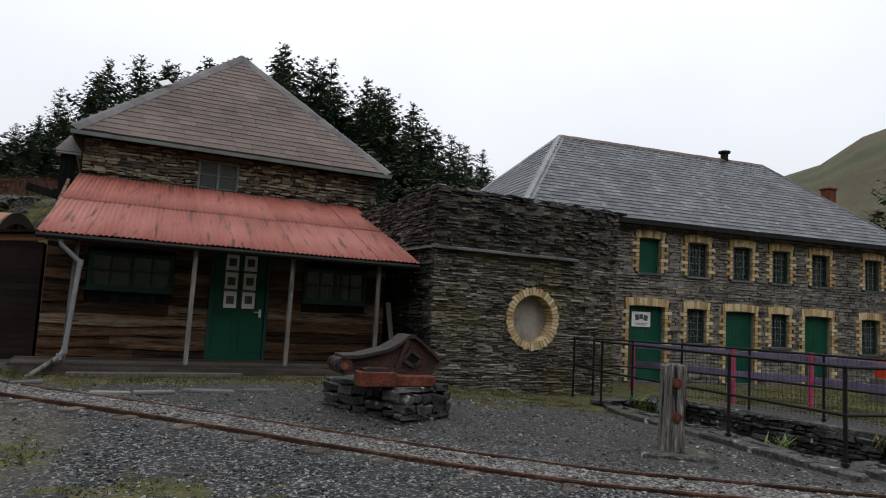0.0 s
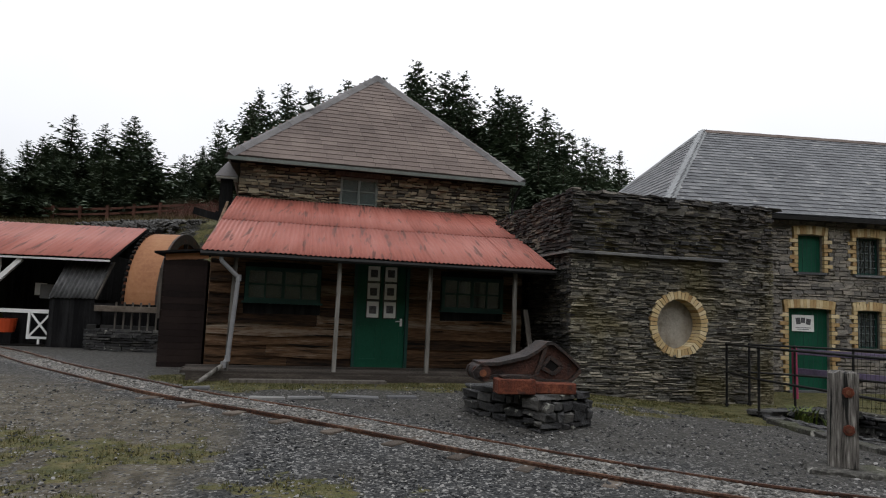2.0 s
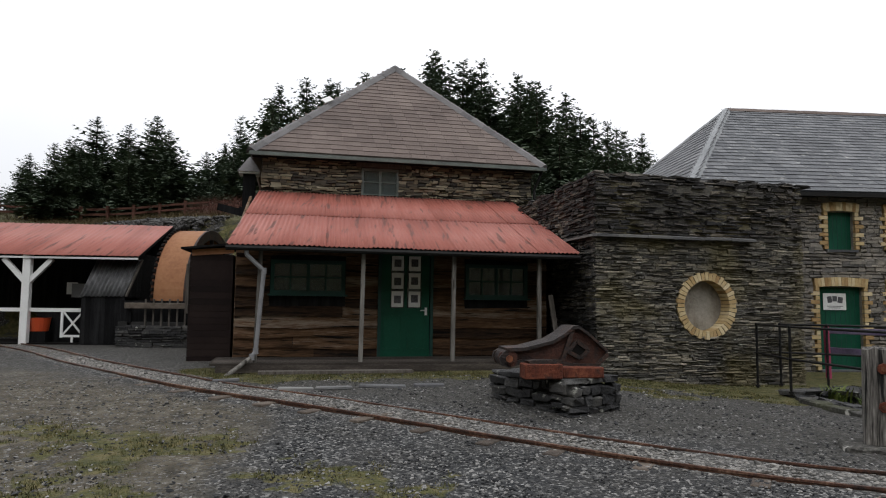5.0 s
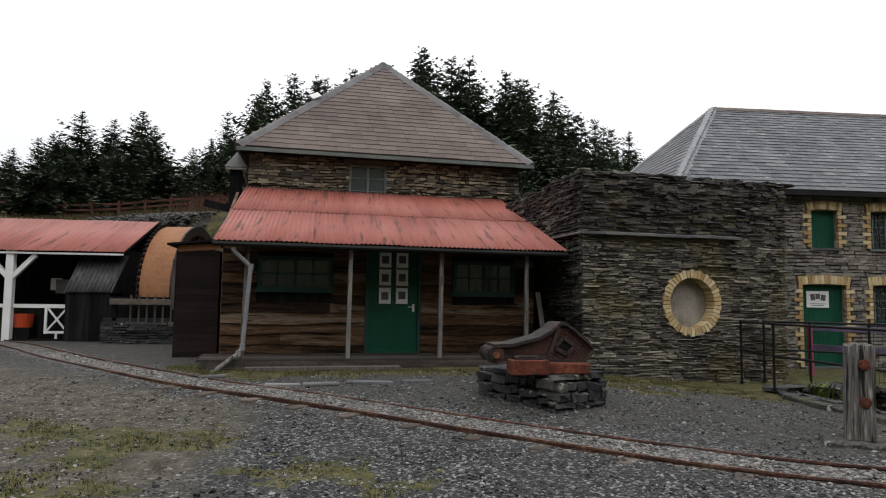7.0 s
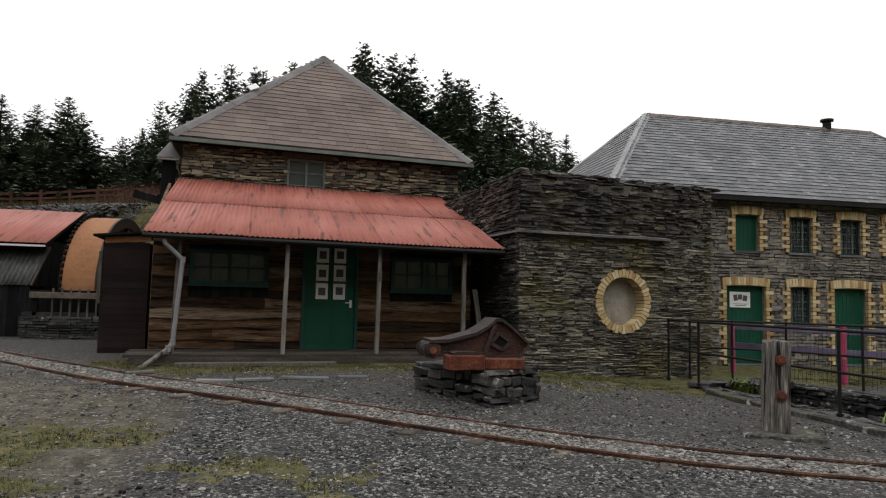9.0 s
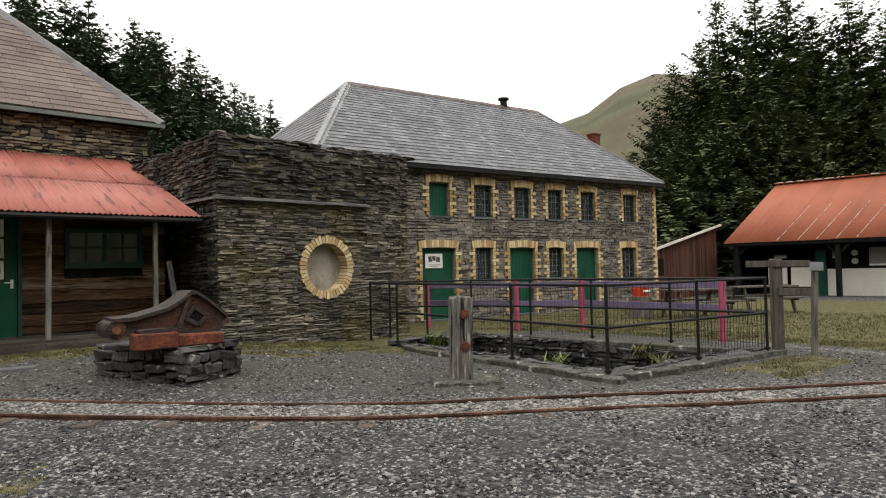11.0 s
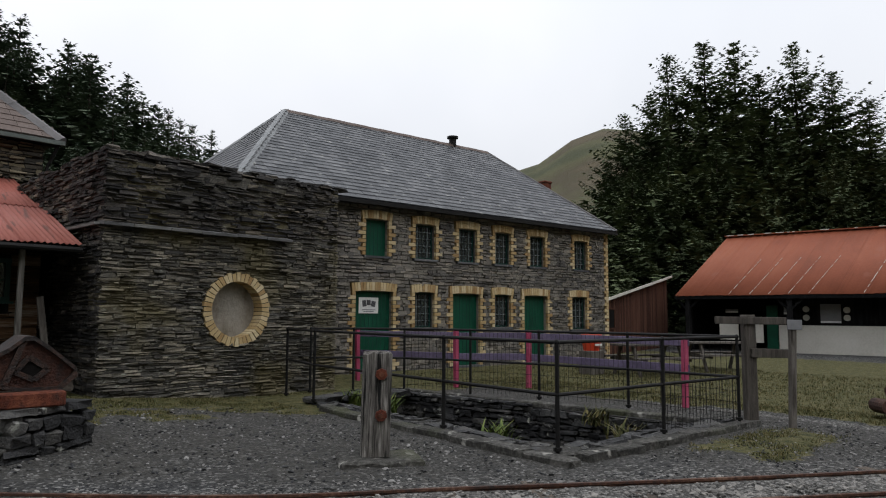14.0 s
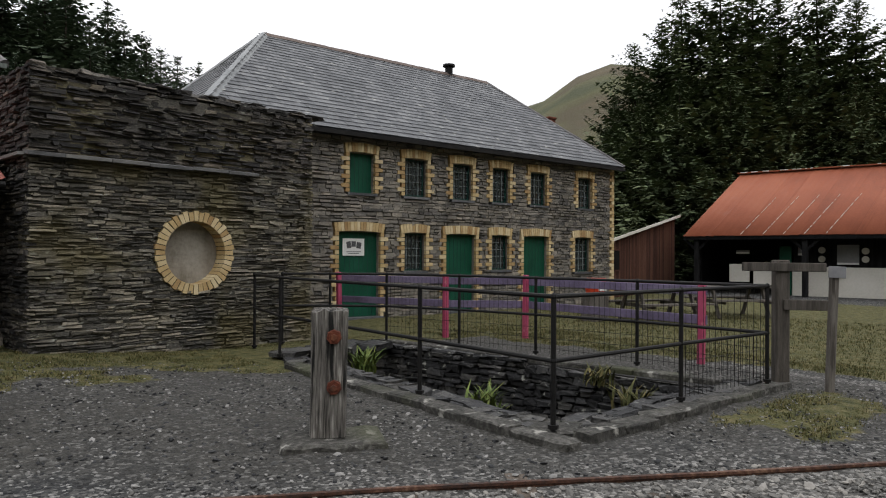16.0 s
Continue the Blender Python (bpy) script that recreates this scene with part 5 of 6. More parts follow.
def build_pit():
    r = random.Random(91)
    pit = thing("stone_pit", "sunken stone-lined pit with concrete kerb", "pit")
    stones = [chunk(r, "stone", M["plinth_stone"], 2.4) for _ in range(9)]
    rest = []
    made = 0
    for (ax, ay), (bx, by) in zip(PIT, PIT[1:] + PIT[:1]):
        d = Vector((bx - ax, by - ay))
        ln = d.length
        ang = math.degrees(math.atan2(d.y, d.x))
        to = pose(ax, ay, 0, 0, 0, ang)
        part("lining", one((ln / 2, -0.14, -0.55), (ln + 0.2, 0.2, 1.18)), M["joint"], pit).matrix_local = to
        seen = ax > 9 and bx > 9 and ay < 11
        for a, b, c, dd in courses(0, ln, -1.1, 0.08, r, (0.05, 0.13), (0.10, 0.36)):
            if not seen or c < -0.75 or made >= 290:
                rest.append((to, a, b, c, dd))
                continue
            ob = new("stone", r.choice(stones))
            ob.parent = pit
            ob.matrix_local = to @ pose((a + b) / 2, -0.03 + r.uniform(-0.03, 0.05), (c + dd) / 2, r.uniform(-7, 7), r.uniform(-5, 5), r.uniform(-6, 6)) @ Matrix.Diagonal((b - a, 0.16, (dd - c) * r.uniform(0.75, 1.15), 1))
            made += 1
    vs, fs = [], []
    for to, a, b, c, dd in rest:
        k = len(vs)
        loose_box(vs, fs, a, b, -0.12, 0.05 + r.uniform(-0.02, 0.05), c, dd, 0.02, r)
        vs[k:] = [to @ Vector(v) for v in vs[k:]]
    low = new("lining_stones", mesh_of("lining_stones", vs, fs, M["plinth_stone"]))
    low.parent = pit
    tagged(low, "rough dark slate lining of the pit", "", "", "stuff")
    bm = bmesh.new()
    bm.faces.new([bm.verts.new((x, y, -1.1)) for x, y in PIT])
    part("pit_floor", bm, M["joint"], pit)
    # kerb slabs
    blocks = [chunk(r, "kerb", M["concrete"], 0.9) for _ in range(7)]
    piece("corner_stone", blocks[0], pit, (7.48, 6.88, 0.04), (0.4, 0.4, 0.12), (0, 0, 20))
    for k in range(4):
        for q in range(2):
            piece("kerb", r.choice(blocks), pit, (7.165 + r.uniform(-0.02, 0.02), 6.72 + k * 1.22 + q * 0.61, 0.045 + r.uniform(-0.008, 0.012)), (0.22, 0.62, 0.12), (r.uniform(-1, 1), r.uniform(-1, 1), r.uniform(-2, 2)))
    for k in range(4):
        for q in range(2):
            piece("kerb", r.choice(blocks), pit, (7.68 + k * 0.92 + q * 0.46, 6.55 + 0.02 * k + r.uniform(-0.02, 0.02), 0.045 + r.uniform(-0.008, 0.012)), (0.47, 0.22, 0.12), (r.uniform(-1, 1), r.uniform(-1, 1), r.uniform(-2, 2)))
    yy = 6.6
    while yy < 11.6:
        w = r.uniform(0.12, 0.36)
        for x in (7.36, 7.52):
            piece("edge_stone", r.choice(stones), pit, (x + r.uniform(-0.05, 0.04), yy + w / 2 + r.uniform(-0.08, 0.08), 0.04 + r.uniform(-0.03, 0.02)), (r.uniform(0.14, 0.28), w, 0.11), (r.uniform(-9, 9), r.uniform(-9, 9), r.uniform(-20, 20)))
        yy += w
    xx = 7.6
    while xx < 10.5:
        w = r.uniform(0.12, 0.36)
        for y in (6.75, 6.92):
            piece("edge_stone", r.choice(stones), pit, (xx + w / 2 + r.uniform(-0.08, 0.08), y + r.uniform(-0.04, 0.05), 0.04 + r.uniform(-0.03, 0.02)), (w, r.uniform(0.14, 0.28), 0.11), (r.uniform(-9, 9), r.uniform(-9, 9), r.uniform(-20, 20)))
        xx += w
    for k in range(5):
        p, q = Vector((10.62, 7.0)), Vector((9.5, 12.6))
        c = p.lerp(q, (k + 0.5) / 5)
        part("back_kerb", one((c.x, c.y, 0.06), (0.2, 1.12, 0.10), (0, 0, 11 + r.uniform(-1, 1)), 0.015), M["concrete"], pit)
    for k in range(5):
        piece("flagstone", r.choice(stones), pit, (7.7 + k * 0.35 + r.uniform(-0.1, 0.1), 12.2 + r.uniform(-0.3, 0.1), 0.10), (0.5, 0.42, 0.1), (0, 0, r.uniform(0, 90)))


build_pit()
POSTS = [(7.55, 13.3), (7.25, 11.75), (7.28, 8.55), (7.30, 6.74), (9.15, 6.71), (10.80, 6.64), (10.68, 8.3), (10.34, 9.8), (9.98, 11.1), (9.45, 12.35), (8.75, 13.0), (8.1, 13.45)]


def build_railing():
    t = thing("pit_railing", "black tubular iron railing round the pit", "railing")
    zt, zm = 1.215, 0.68
    base = [0.15 if 0 < i < 8 else 0.08 for i in range(len(POSTS))]
    for i, (x, y) in enumerate(POSTS):
        p = part("post", rod(bmesh.new(), (x, y, base[i] - 0.05), (x, y, zt), 0.023, n=8), M["iron"], t)
        bm = bmesh.new()
        bmesh.ops.create_uvsphere(bm, u_segments=8, v_segments=6, radius=0.031, matrix=pose(x, y, zt))
        part("joint", bm, M["iron"], p)
        bm = bmesh.new()
        bmesh.ops.create_uvsphere(bm, u_segments=8, v_segments=6, radius=0.029, matrix=pose(x, y, zm))
        part("joint", bm, M["iron"], p)
        part("base_plate", rod(bmesh.new(), (x, y, base[i] - 0.03), (x, y, base[i] + 0.004), 0.045, n=8), M["iron"], p)
    for (a, b), (c, d) in zip(POSTS, POSTS[1:]):
        for z in (zt, zm):
            part("rail", rod(bmesh.new(), (a, b, z), (c, d, z), 0.020, n=8), M["iron"], t)
    for i in range(4, 9):
        a, b = Vector(POSTS[i]), Vector(POSTS[i + 1])
        k = int((b - a).length / 0.075)
        bm = bmesh.new()
        for j in range(1, k):
            p = a.lerp(b, j / k)
            rod(bm, (p.x, p.y, 0.14), (p.x, p.y, zm + (0.5 if i > 4 else 0.0)), 0.0035, n=4)
        for z in (0.2, 0.35, 0.5):
            rod(bm, (a.x, a.y, z), (b.x, b.y, z), 0.003, n=4)
        tagged(part("wire_mesh", bm, M["iron"], t, "thin vertical wire infill"), "", "", "", "stuff")


build_railing()


def plant(name, x, y, z, n, h, seed, label, mat="fern"):
    r = random.Random(seed)
    vs, fs = [], []
    for _ in range(n):
        a, t = r.uniform(0, 6.28), h * r.uniform(0.5, 1.1)
        px, py = x + r.gauss(0, 0.08), y + r.gauss(0, 0.08)
        bend = t * r.uniform(0.2, 0.8)
        pts = [(px + math.cos(a) * bend * q * q, py + math.sin(a) * bend * q * q, z + t * q * (1 - 0.25 * q)) for q in (0, 0.33, 0.66, 1)]
        for i, w in enumerate((0.012, 0.016, 0.012)):
            k = len(vs)
            p, q = pts[i], pts[i + 1]
            sx, sy = -math.sin(a) * w, math.cos(a) * w
            e = 0.2 if i == 2 else 1
            vs += [(p[0] - sx, p[1] - sy, p[2]), (p[0] + sx, p[1] + sy, p[2]), (q[0] + sx * e, q[1] + sy * e, q[2]), (q[0] - sx * e, q[1] - sy * e, q[2])]
            fs.append((k, k + 1, k + 2, k + 3))
    return tagged(new(name, mesh_of(name, vs, fs, M[mat])), label, "plant")


plant("yellow_green_weed", 8.0, 8.35, -0.2, 60, 0.45, 1, "bright yellow-green weed growing on the pit edge")
plant("weed", 8.55, 11.6, -0.25, 90, 0.5, 2, "dark green weeds in the pit corner")
plant("weed", 8.1, 11.9, -0.1, 80, 0.45, 3, "dark green weeds in the pit corner")
plant("dry_weed", 9.6, 7.6, -0.2, 40, 0.4, 4, "brown dry weed on the pit wall", "grass")
plant("dry_weed", 10.0, 8.4, -0.1, 40, 0.35, 5, "brown dry weed on the pit wall", "grass")

# ---- posts and fence beyond the pit ----


def build_signs():
    d = Vector((0.80, -0.6))
    t = thing("sign_post", "grey timber sign post with two cross boards", "sign post", pose(11.08, 6.62, 0.0, 0, 0, -37))
    part("post", one((0, 0, 0.74), (0.16, 0.13, 1.54), None, 0.012), M["grey_wood"], t)
    part("cross_board", one((0.0, -0.08, 1.43), (0.98, 0.04, 0.10), (0, 0.5, 0), 0.006), M["grey_wood"], t)
    part("cross_board", one((0.30, -0.08, 0.99), (0.62, 0.04, 0.12), (0, 1, 0), 0.006), M["grey_wood"], t)
    u = thing("thin_post", "slim leaning grey timber post with a small pale plate", "post", pose(11.22, 6.14, 0.0, 0, 2.2, -37))
    part("post", one((0, 0, 0.68), (0.08, 0.08, 1.40), None, 0.01), M["grey_wood"], u)
    part("plate", one((0, -0.055, 1.38), (0.2, 0.015, 0.13), None, 0.004), M["grey_pipe"], u, "small blue-grey weathered plate")
    p = thing("dark_post", "dark weathered square timber post in the gravel", "post", pose(8.27, 3.28, 0.0, 0, 1.5, -60))
    part("post", one((0, 0, 0.36), (0.1, 0.1, 0.82), None, 0.016), M["plank_wood"], p)
    net = [(10.05, 14.9), (10.93, 12.6), (11.98, 11.6), (11.9, 8.1)]
    for i, (x, y) in enumerate(net):
        q = thing("pink_post", "pink-painted timber fence post", "post", pose(x, y, 0.0, 0, i - 1.5, 0), "pink fence posts")
        part("post", one((0, 0, 0.58), (0.09, 0.09, 1.2), None, 0.01), M["pink"], q)
    f = thing("rail_fence", "faded purple two-rail timber fence between the pink posts", "fence")
    for (a, b), (c, d2) in zip(net, net[1:]):
        p0, p1 = Vector((a, b)), Vector((c, d2))
        side = (p1 - p0).normalized()
        off = Vector((-side.y, side.x)) * 0.055
        p0, p1 = p0 + off - side * 0.06, p1 + off + side * 0.06
        for z, h in ((1.055, 0.125), (0.635, 0.13)):
            bm = bmesh.new()
            bar(bm, (p0.x, p0.y, z), (p1.x, p1.y, z + 0.01), 0.03, h)
            bmesh.ops.bevel(bm, geom=list(bm.edges), offset=0.006, segments=1, affect="EDGES")
            part("rail", bm, M["purple"], f, "faded purple painted board")


build_signs()


def build_picnic(x, y, rz):
    t = thing("picnic_table", "grey weathered timber picnic table with fixed benches on the lawn", "picnic table", pose(x, y, 0.03, 0, 0, rz), "picnic tables")
    for i in range(5):
        part("top_board", one((0, -0.3 + i * 0.15, 0.74), (1.8, 0.14, 0.04)), M["grey_wood"], t)
    for s in (-1, 1):
        for i in range(2):
            part("bench_board", one((0, s * (0.62 + i * 0.14), 0.44), (1.8, 0.13, 0.04)), M["grey_wood"], t)
        part("cross_beam", one((s * 0.62, 0, 0.40), (0.05, 1.5, 0.09)), M["grey_wood"], t)
        for e in (-1, 1):
            part("leg", bar(bmesh.new(), (s * 0.66, e * 0.55, 0.0), (s * 0.66, e * 0.25, 0.72), 0.05, 0.09), M["grey_wood"], t)


build_picnic(16.6, 11.9, -20)
build_picnic(19.3, 11.6, -30)


def build_redbox():
    t = thing("red_tub", "red plastic tub with pale marks on a grey stand", "tub", pose(15.6, 12.9, 0.03))
    bm = bmesh.new()
    bmesh.ops.create_cone(bm, cap_ends=True, segments=14, radius1=0.2, radius2=0.26, depth=0.4, matrix=pose(0, 0, 0.78))
    part("tub", bm, M["red"], t)
    part("stand", one((0, 0, 0.29), (0.5, 0.4, 0.58), None, 0.01), M["grey_wood"], t)
    for i in range(2):
        part("mark", one((-0.05, -0.255, 0.85 - i * 0.12), (0.26, 0.02, 0.05)), M["white"], t)


build_redbox()


def build_engine():
    t = thing("flywheel_engine", "rusty old stationary engine with spoked flywheel", "engine", pose(13.5, 5.1, 0.04, 0, 0, -42))
    bm = bmesh.new()
    n = 32
    prof = [(0.36, -0.05), (0.43, -0.05), (0.43, 0.05), (0.36, 0.05)]
    rings = [[bm.verts.new((rad * math.cos(a), y, 0.62 + rad * math.sin(a))) for rad, y in prof] for a in [2 * math.pi * i / n for i in range(n)]]
    for i in range(n):
        for j in range(4):
            bm.faces.new((rings[i][j], rings[i][(j + 1) % 4], rings[(i + 1) % n][(j + 1) % 4], rings[(i + 1) % n][j]))
    w = part("flywheel", bm, M["engine_rust"], t, "rust-brown spoked flywheel")
    for i in range(6):
        a = 2 * math.pi * i / 6 + 0.3
        part("spoke", rod(bmesh.new(), (0.04 * math.cos(a), 0, 0.62 + 0.04 * math.sin(a)), (0.37 * math.cos(a), 0, 0.62 + 0.37 * math.sin(a)), 0.026, 0.019), M["engine_rust"], w)
    part("hub", rod(bmesh.new(), (0, -0.1, 0.62), (0, 0.5, 0.62), 0.065, n=12), M["engine_rust"], t)
    part("bed", one((-0.05, 0.25, 0.12), (1.3, 0.36, 0.12), None, 0.012), M["engine_rust"], t)
    part("bed", one((-0.05, -0.1, 0.06), (1.45, 0.12, 0.09), None, 0.012), M["grey_wood"], t, "timber bearer")
    part("bearing", one((0, 0.18, 0.4), (0.2, 0.12, 0.46), None, 0.015), M["engine_rust"], t)
    part("cylinder", rod(bmesh.new(), (-0.55, 0.25, 0.33), (-0.12, 0.25, 0.44), 0.12, n=14), M["engine_rust"], t)
    part("bracket", bar(bmesh.new(), (-0.6, 0.12, 0.2), (-0.3, 0.12, 0.5), 0.06, 0.08), M["engine_rust"], t)
    part("end_boss", rod(bmesh.new(), (-0.68, 0.05, 0.17), (-0.68, 0.4, 0.17), 0.1, n=12), M["engine_rust"], t)
    part("side_wheel", rod(bmesh.new(), (0.5, 0.1, 0.3), (0.5, 0.16, 0.3), 0.24, n=20), M["engine_rust"], t)


build_engine()

# ---- long red-roofed open shed ----
R = pose(27.9, 18.2, 0, 0, 0, -78.1)
barn = thing("red_roofed_barn", "long open-fronted barn with orange-red iron roof and cream wall", "barn", R)


def build_barn():
    r = random.Random(101)
    corrugated(barn, "roof_sheet", (0, -0.1, 2.3), (20, -0.1, 2.3), (1.3, 3.2, 5.02), (20, 3.2, 5.02), M["orange_roof"], 20, 1, wave=0.3, amp=0.008, seed=9)
    part("roof_back", slab(bmesh.new(), [(1.3, 3.22, 5.0), (20, 3.22, 5.0), (20, 6.6, 2.2), (0, 6.6, 2.2)], 0.05), M["orange_roof"], barn)
    part("roof_end", slab(bmesh.new(), [(0.0, 0, 2.28), (0.0, 6.6, 2.2), (1.3, 3.2, 4.98)], 0.05), M["orange_roof"], barn)
    part("ridge_cap", bar(bmesh.new(), (1.2, 3.2, 5.05), (20, 3.2, 5.05), 0.25, 0.05), M["orange_roof"], barn)
    for u in (2.2, 3.0, 3.7, 4.4, 5.1, 6.9, 7.7, 8.5, 9.3, 10.1):
        lo, hi = Vector((u, -0.08, 2.345)), Vector((u + 0.85, 1.75 if u < 6 else 2.2, 3.86 if u < 6 else 4.22))
        bm = bmesh.new()
        f = 0.0
        while f < 0.97:
            g = min(1.0, f + r.uniform(0.03, 0.14))
            bar(bm, lo.lerp(hi, f), lo.lerp(hi, g), r.uniform(0.009, 0.018), 0.012)
            f = g + r.uniform(0.01, 0.06)
        part("rib", bm, M["cream"], barn, "pale worn sheet joint")
    u = 1.3
    while u < 19:
        w = r.uniform(0.06, 0.35)
        part("paint_chip", one((u + w / 2, 3.08, 5.068), (w, 0.03, 0.035)), M["cream"], barn)
        u += w + r.uniform(0.1, 1.0)
    part("fascia", one((10, -0.06, 2.22), (20, 0.04, 0.14)), M["dark_board"], barn)
    for u in (0.5, 4.4, 8.4, 12.4, 16.4):
        part("post", one((u, 0.1, 1.12), (0.19, 0.19, 2.24), None, 0.01), M["dark_board"], barn)
        for s in (-1, 1):
            part("brace", bar(bmesh.new(), (u, 0.1, 1.7), (u + s * 0.5, 0.1, 2.2), 0.09, 0.09), M["dark_board"], barn)
    part("low_wall", one((12.0, 1.0, 0.54), (16.4, 0.2, 1.16), None, 0.01), M["cream"], barn, "cream rendered low wall")
    # Walls coloured near black so the open barn reads as unlit inside.
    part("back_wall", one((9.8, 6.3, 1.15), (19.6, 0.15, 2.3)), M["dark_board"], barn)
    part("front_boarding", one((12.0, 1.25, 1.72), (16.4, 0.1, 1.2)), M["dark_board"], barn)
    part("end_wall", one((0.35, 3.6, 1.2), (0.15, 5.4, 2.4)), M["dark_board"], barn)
    part("door", one((3.55, 1.0, 0.95), (0.42, 0.06, 1.9)), M["green"], barn, "dark green door")
    for u0, u1, z0, z1 in ((1.55, 2.3, 0.5, 1.2), (2.45, 3.25, 0.4, 1.2)):
        part("white_panel", one(((u0 + u1) / 2, 0.8, (z0 + z1) / 2), (u1 - u0, 0.05, z1 - z0)), M["cream"], barn)
    for u0, u1, z0, z1 in ((5.25, 5.95, 1.22, 1.95), (7.95, 8.45, 1.3, 1.95), (9.8, 10.6, 1.25, 1.95), (3.95, 4.2, 1.55, 1.9), (1.7, 2.2, 1.6, 1.75)):
        p = part("notice_board", one(((u0 + u1) / 2, 1.17, (z0 + z1) / 2), (u1 - u0, 0.04, z1 - z0)), M["grey_pipe"], barn, "blue-grey display board")
        part("trim", one(((u0 + u1) / 2, 1.145, z0 + 0.04), (u1 - u0, 0.01, 0.07)), M["white"], p)
    for u, z in ((4.75, 1.42), (6.15, 1.42), (6.15, 1.72), (7.7, 1.38), (7.7, 1.66), (4.75, 1.75)):
        part("round_plate", rod(bmesh.new(), (u, 1.18, z), (u, 1.14, z), 0.12, n=16), M["cream"], barn, "pale round plate on the wall")


build_barn()


def build_lean_to():
    t = thing("boarded_outhouse", "low red-brown boarded outhouse with thin pale-edged roof", "outhouse", pose(21.15, 17.3, 0, 0, 0, 17))
    for i in range(63):
        w = 0.15
        u = 0.08 + i * w
        h = 1.86 + u * 0.145
        part("board", one((u, 0, h / 2), (w - 0.008, 0.03, h)), M["shed_wood"], t)
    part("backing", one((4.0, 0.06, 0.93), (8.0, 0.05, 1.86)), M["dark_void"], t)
    part("roof", slab(bmesh.new(), [(-0.1, -0.2, 1.90), (9.5, -0.2, 3.29), (9.5, 3, 1.8), (-0.1, 3, 0.9)], 0.05), M["grey_tin"], t)
    part("fascia", bar(bmesh.new(), (-0.1, -0.24, 1.89), (9.5, -0.24, 3.28), 0.03, 0.10), M["cream"], t, "pale painted roof edge")
    part("side_wall", one((9.4, 1.5, 0.85), (0.1, 3, 1.7)), M["shed_wood"], t)
    w = part("window", one((1.9, -0.02, 1.35), (0.6, 0.05, 0.7)), M["dark_void"], t)
    part("window_frame", wall_cells(bmesh.new(), 1.55, 2.25, -0.06, -0.02, 0.95, 1.75, [(1.61, 2.19, 1.01, 1.69)]), M["shed_wood"], w)


build_lean_to()


def build_edging():
    r = random.Random(131)
    for x, y, w, rz in ((-0.75, 10.95, 0.5, 8), (-0.2, 11.05, 0.55, 5), (0.5, 11.2, 0.7, 3), (1.2, 11.3, 0.45, 10), (-1.9, 11.7, 0.4, 20)):
        bm = one((0, 0, 0.012), (w, 0.17, 0.05), (r.uniform(-4, 4), r.uniform(-2, 2), 0), 0.012)
        for v in bm.verts:
            v.co += Vector((noise.noise(v.co * 5 + Vector((x, 0, 0))), noise.noise(v.co * 6 + Vector((0, x, 0))), 0)) * 0.03
        alone("flat_slate", bm, M["pale_slate"], "flat grey slate slab lying in the gravel", "slab", "loose slate slabs", m=pose(x, y, gz(x, y), 0, 0, rz))


build_edging()

# ---- left-hand yard: brown hut, open shed, water wheel ----


def build_hut():
    t = thing("brown_hut", "narrow dark brown boarded hut with shallow ply-edged roof", "hut", pose(-3.42, 14.95, 0.28, 0, 0, 5))
    for i in range(17):
        part("board", one((0.42, 0, 0.09 + i * 0.128), (0.84, 0.03, 0.122), (3, 0, 0)), M["brown_board"], t)
    part("body", one((0.42, 0.8, 1.1), (0.8, 1.5, 2.2)), M["brown_board"], t)
    part("sill", one((0.42, -0.03, 0.03), (0.9, 0.05, 0.05)), M["grey_wood"], t)
    part("ply_strip", one((0.44, -0.01, 2.26), (0.82, 0.04, 0.12), (0, -5, 0)), M["wheel"], t, "bare ply strip under the roof")
    part("roof", one((0.38, 0.7, 2.36), (1.08, 1.75, 0.04), (0, -6, 0)), M["dark_board"], t)
    part("side_post", one((-0.03, -0.02, 1.5), (0.06, 0.06, 1.0)), M["grey_wood"], t)


build_hut()
open_shed = thing("open_shed", "open-sided shed with red iron roof on white timber posts", "shed")


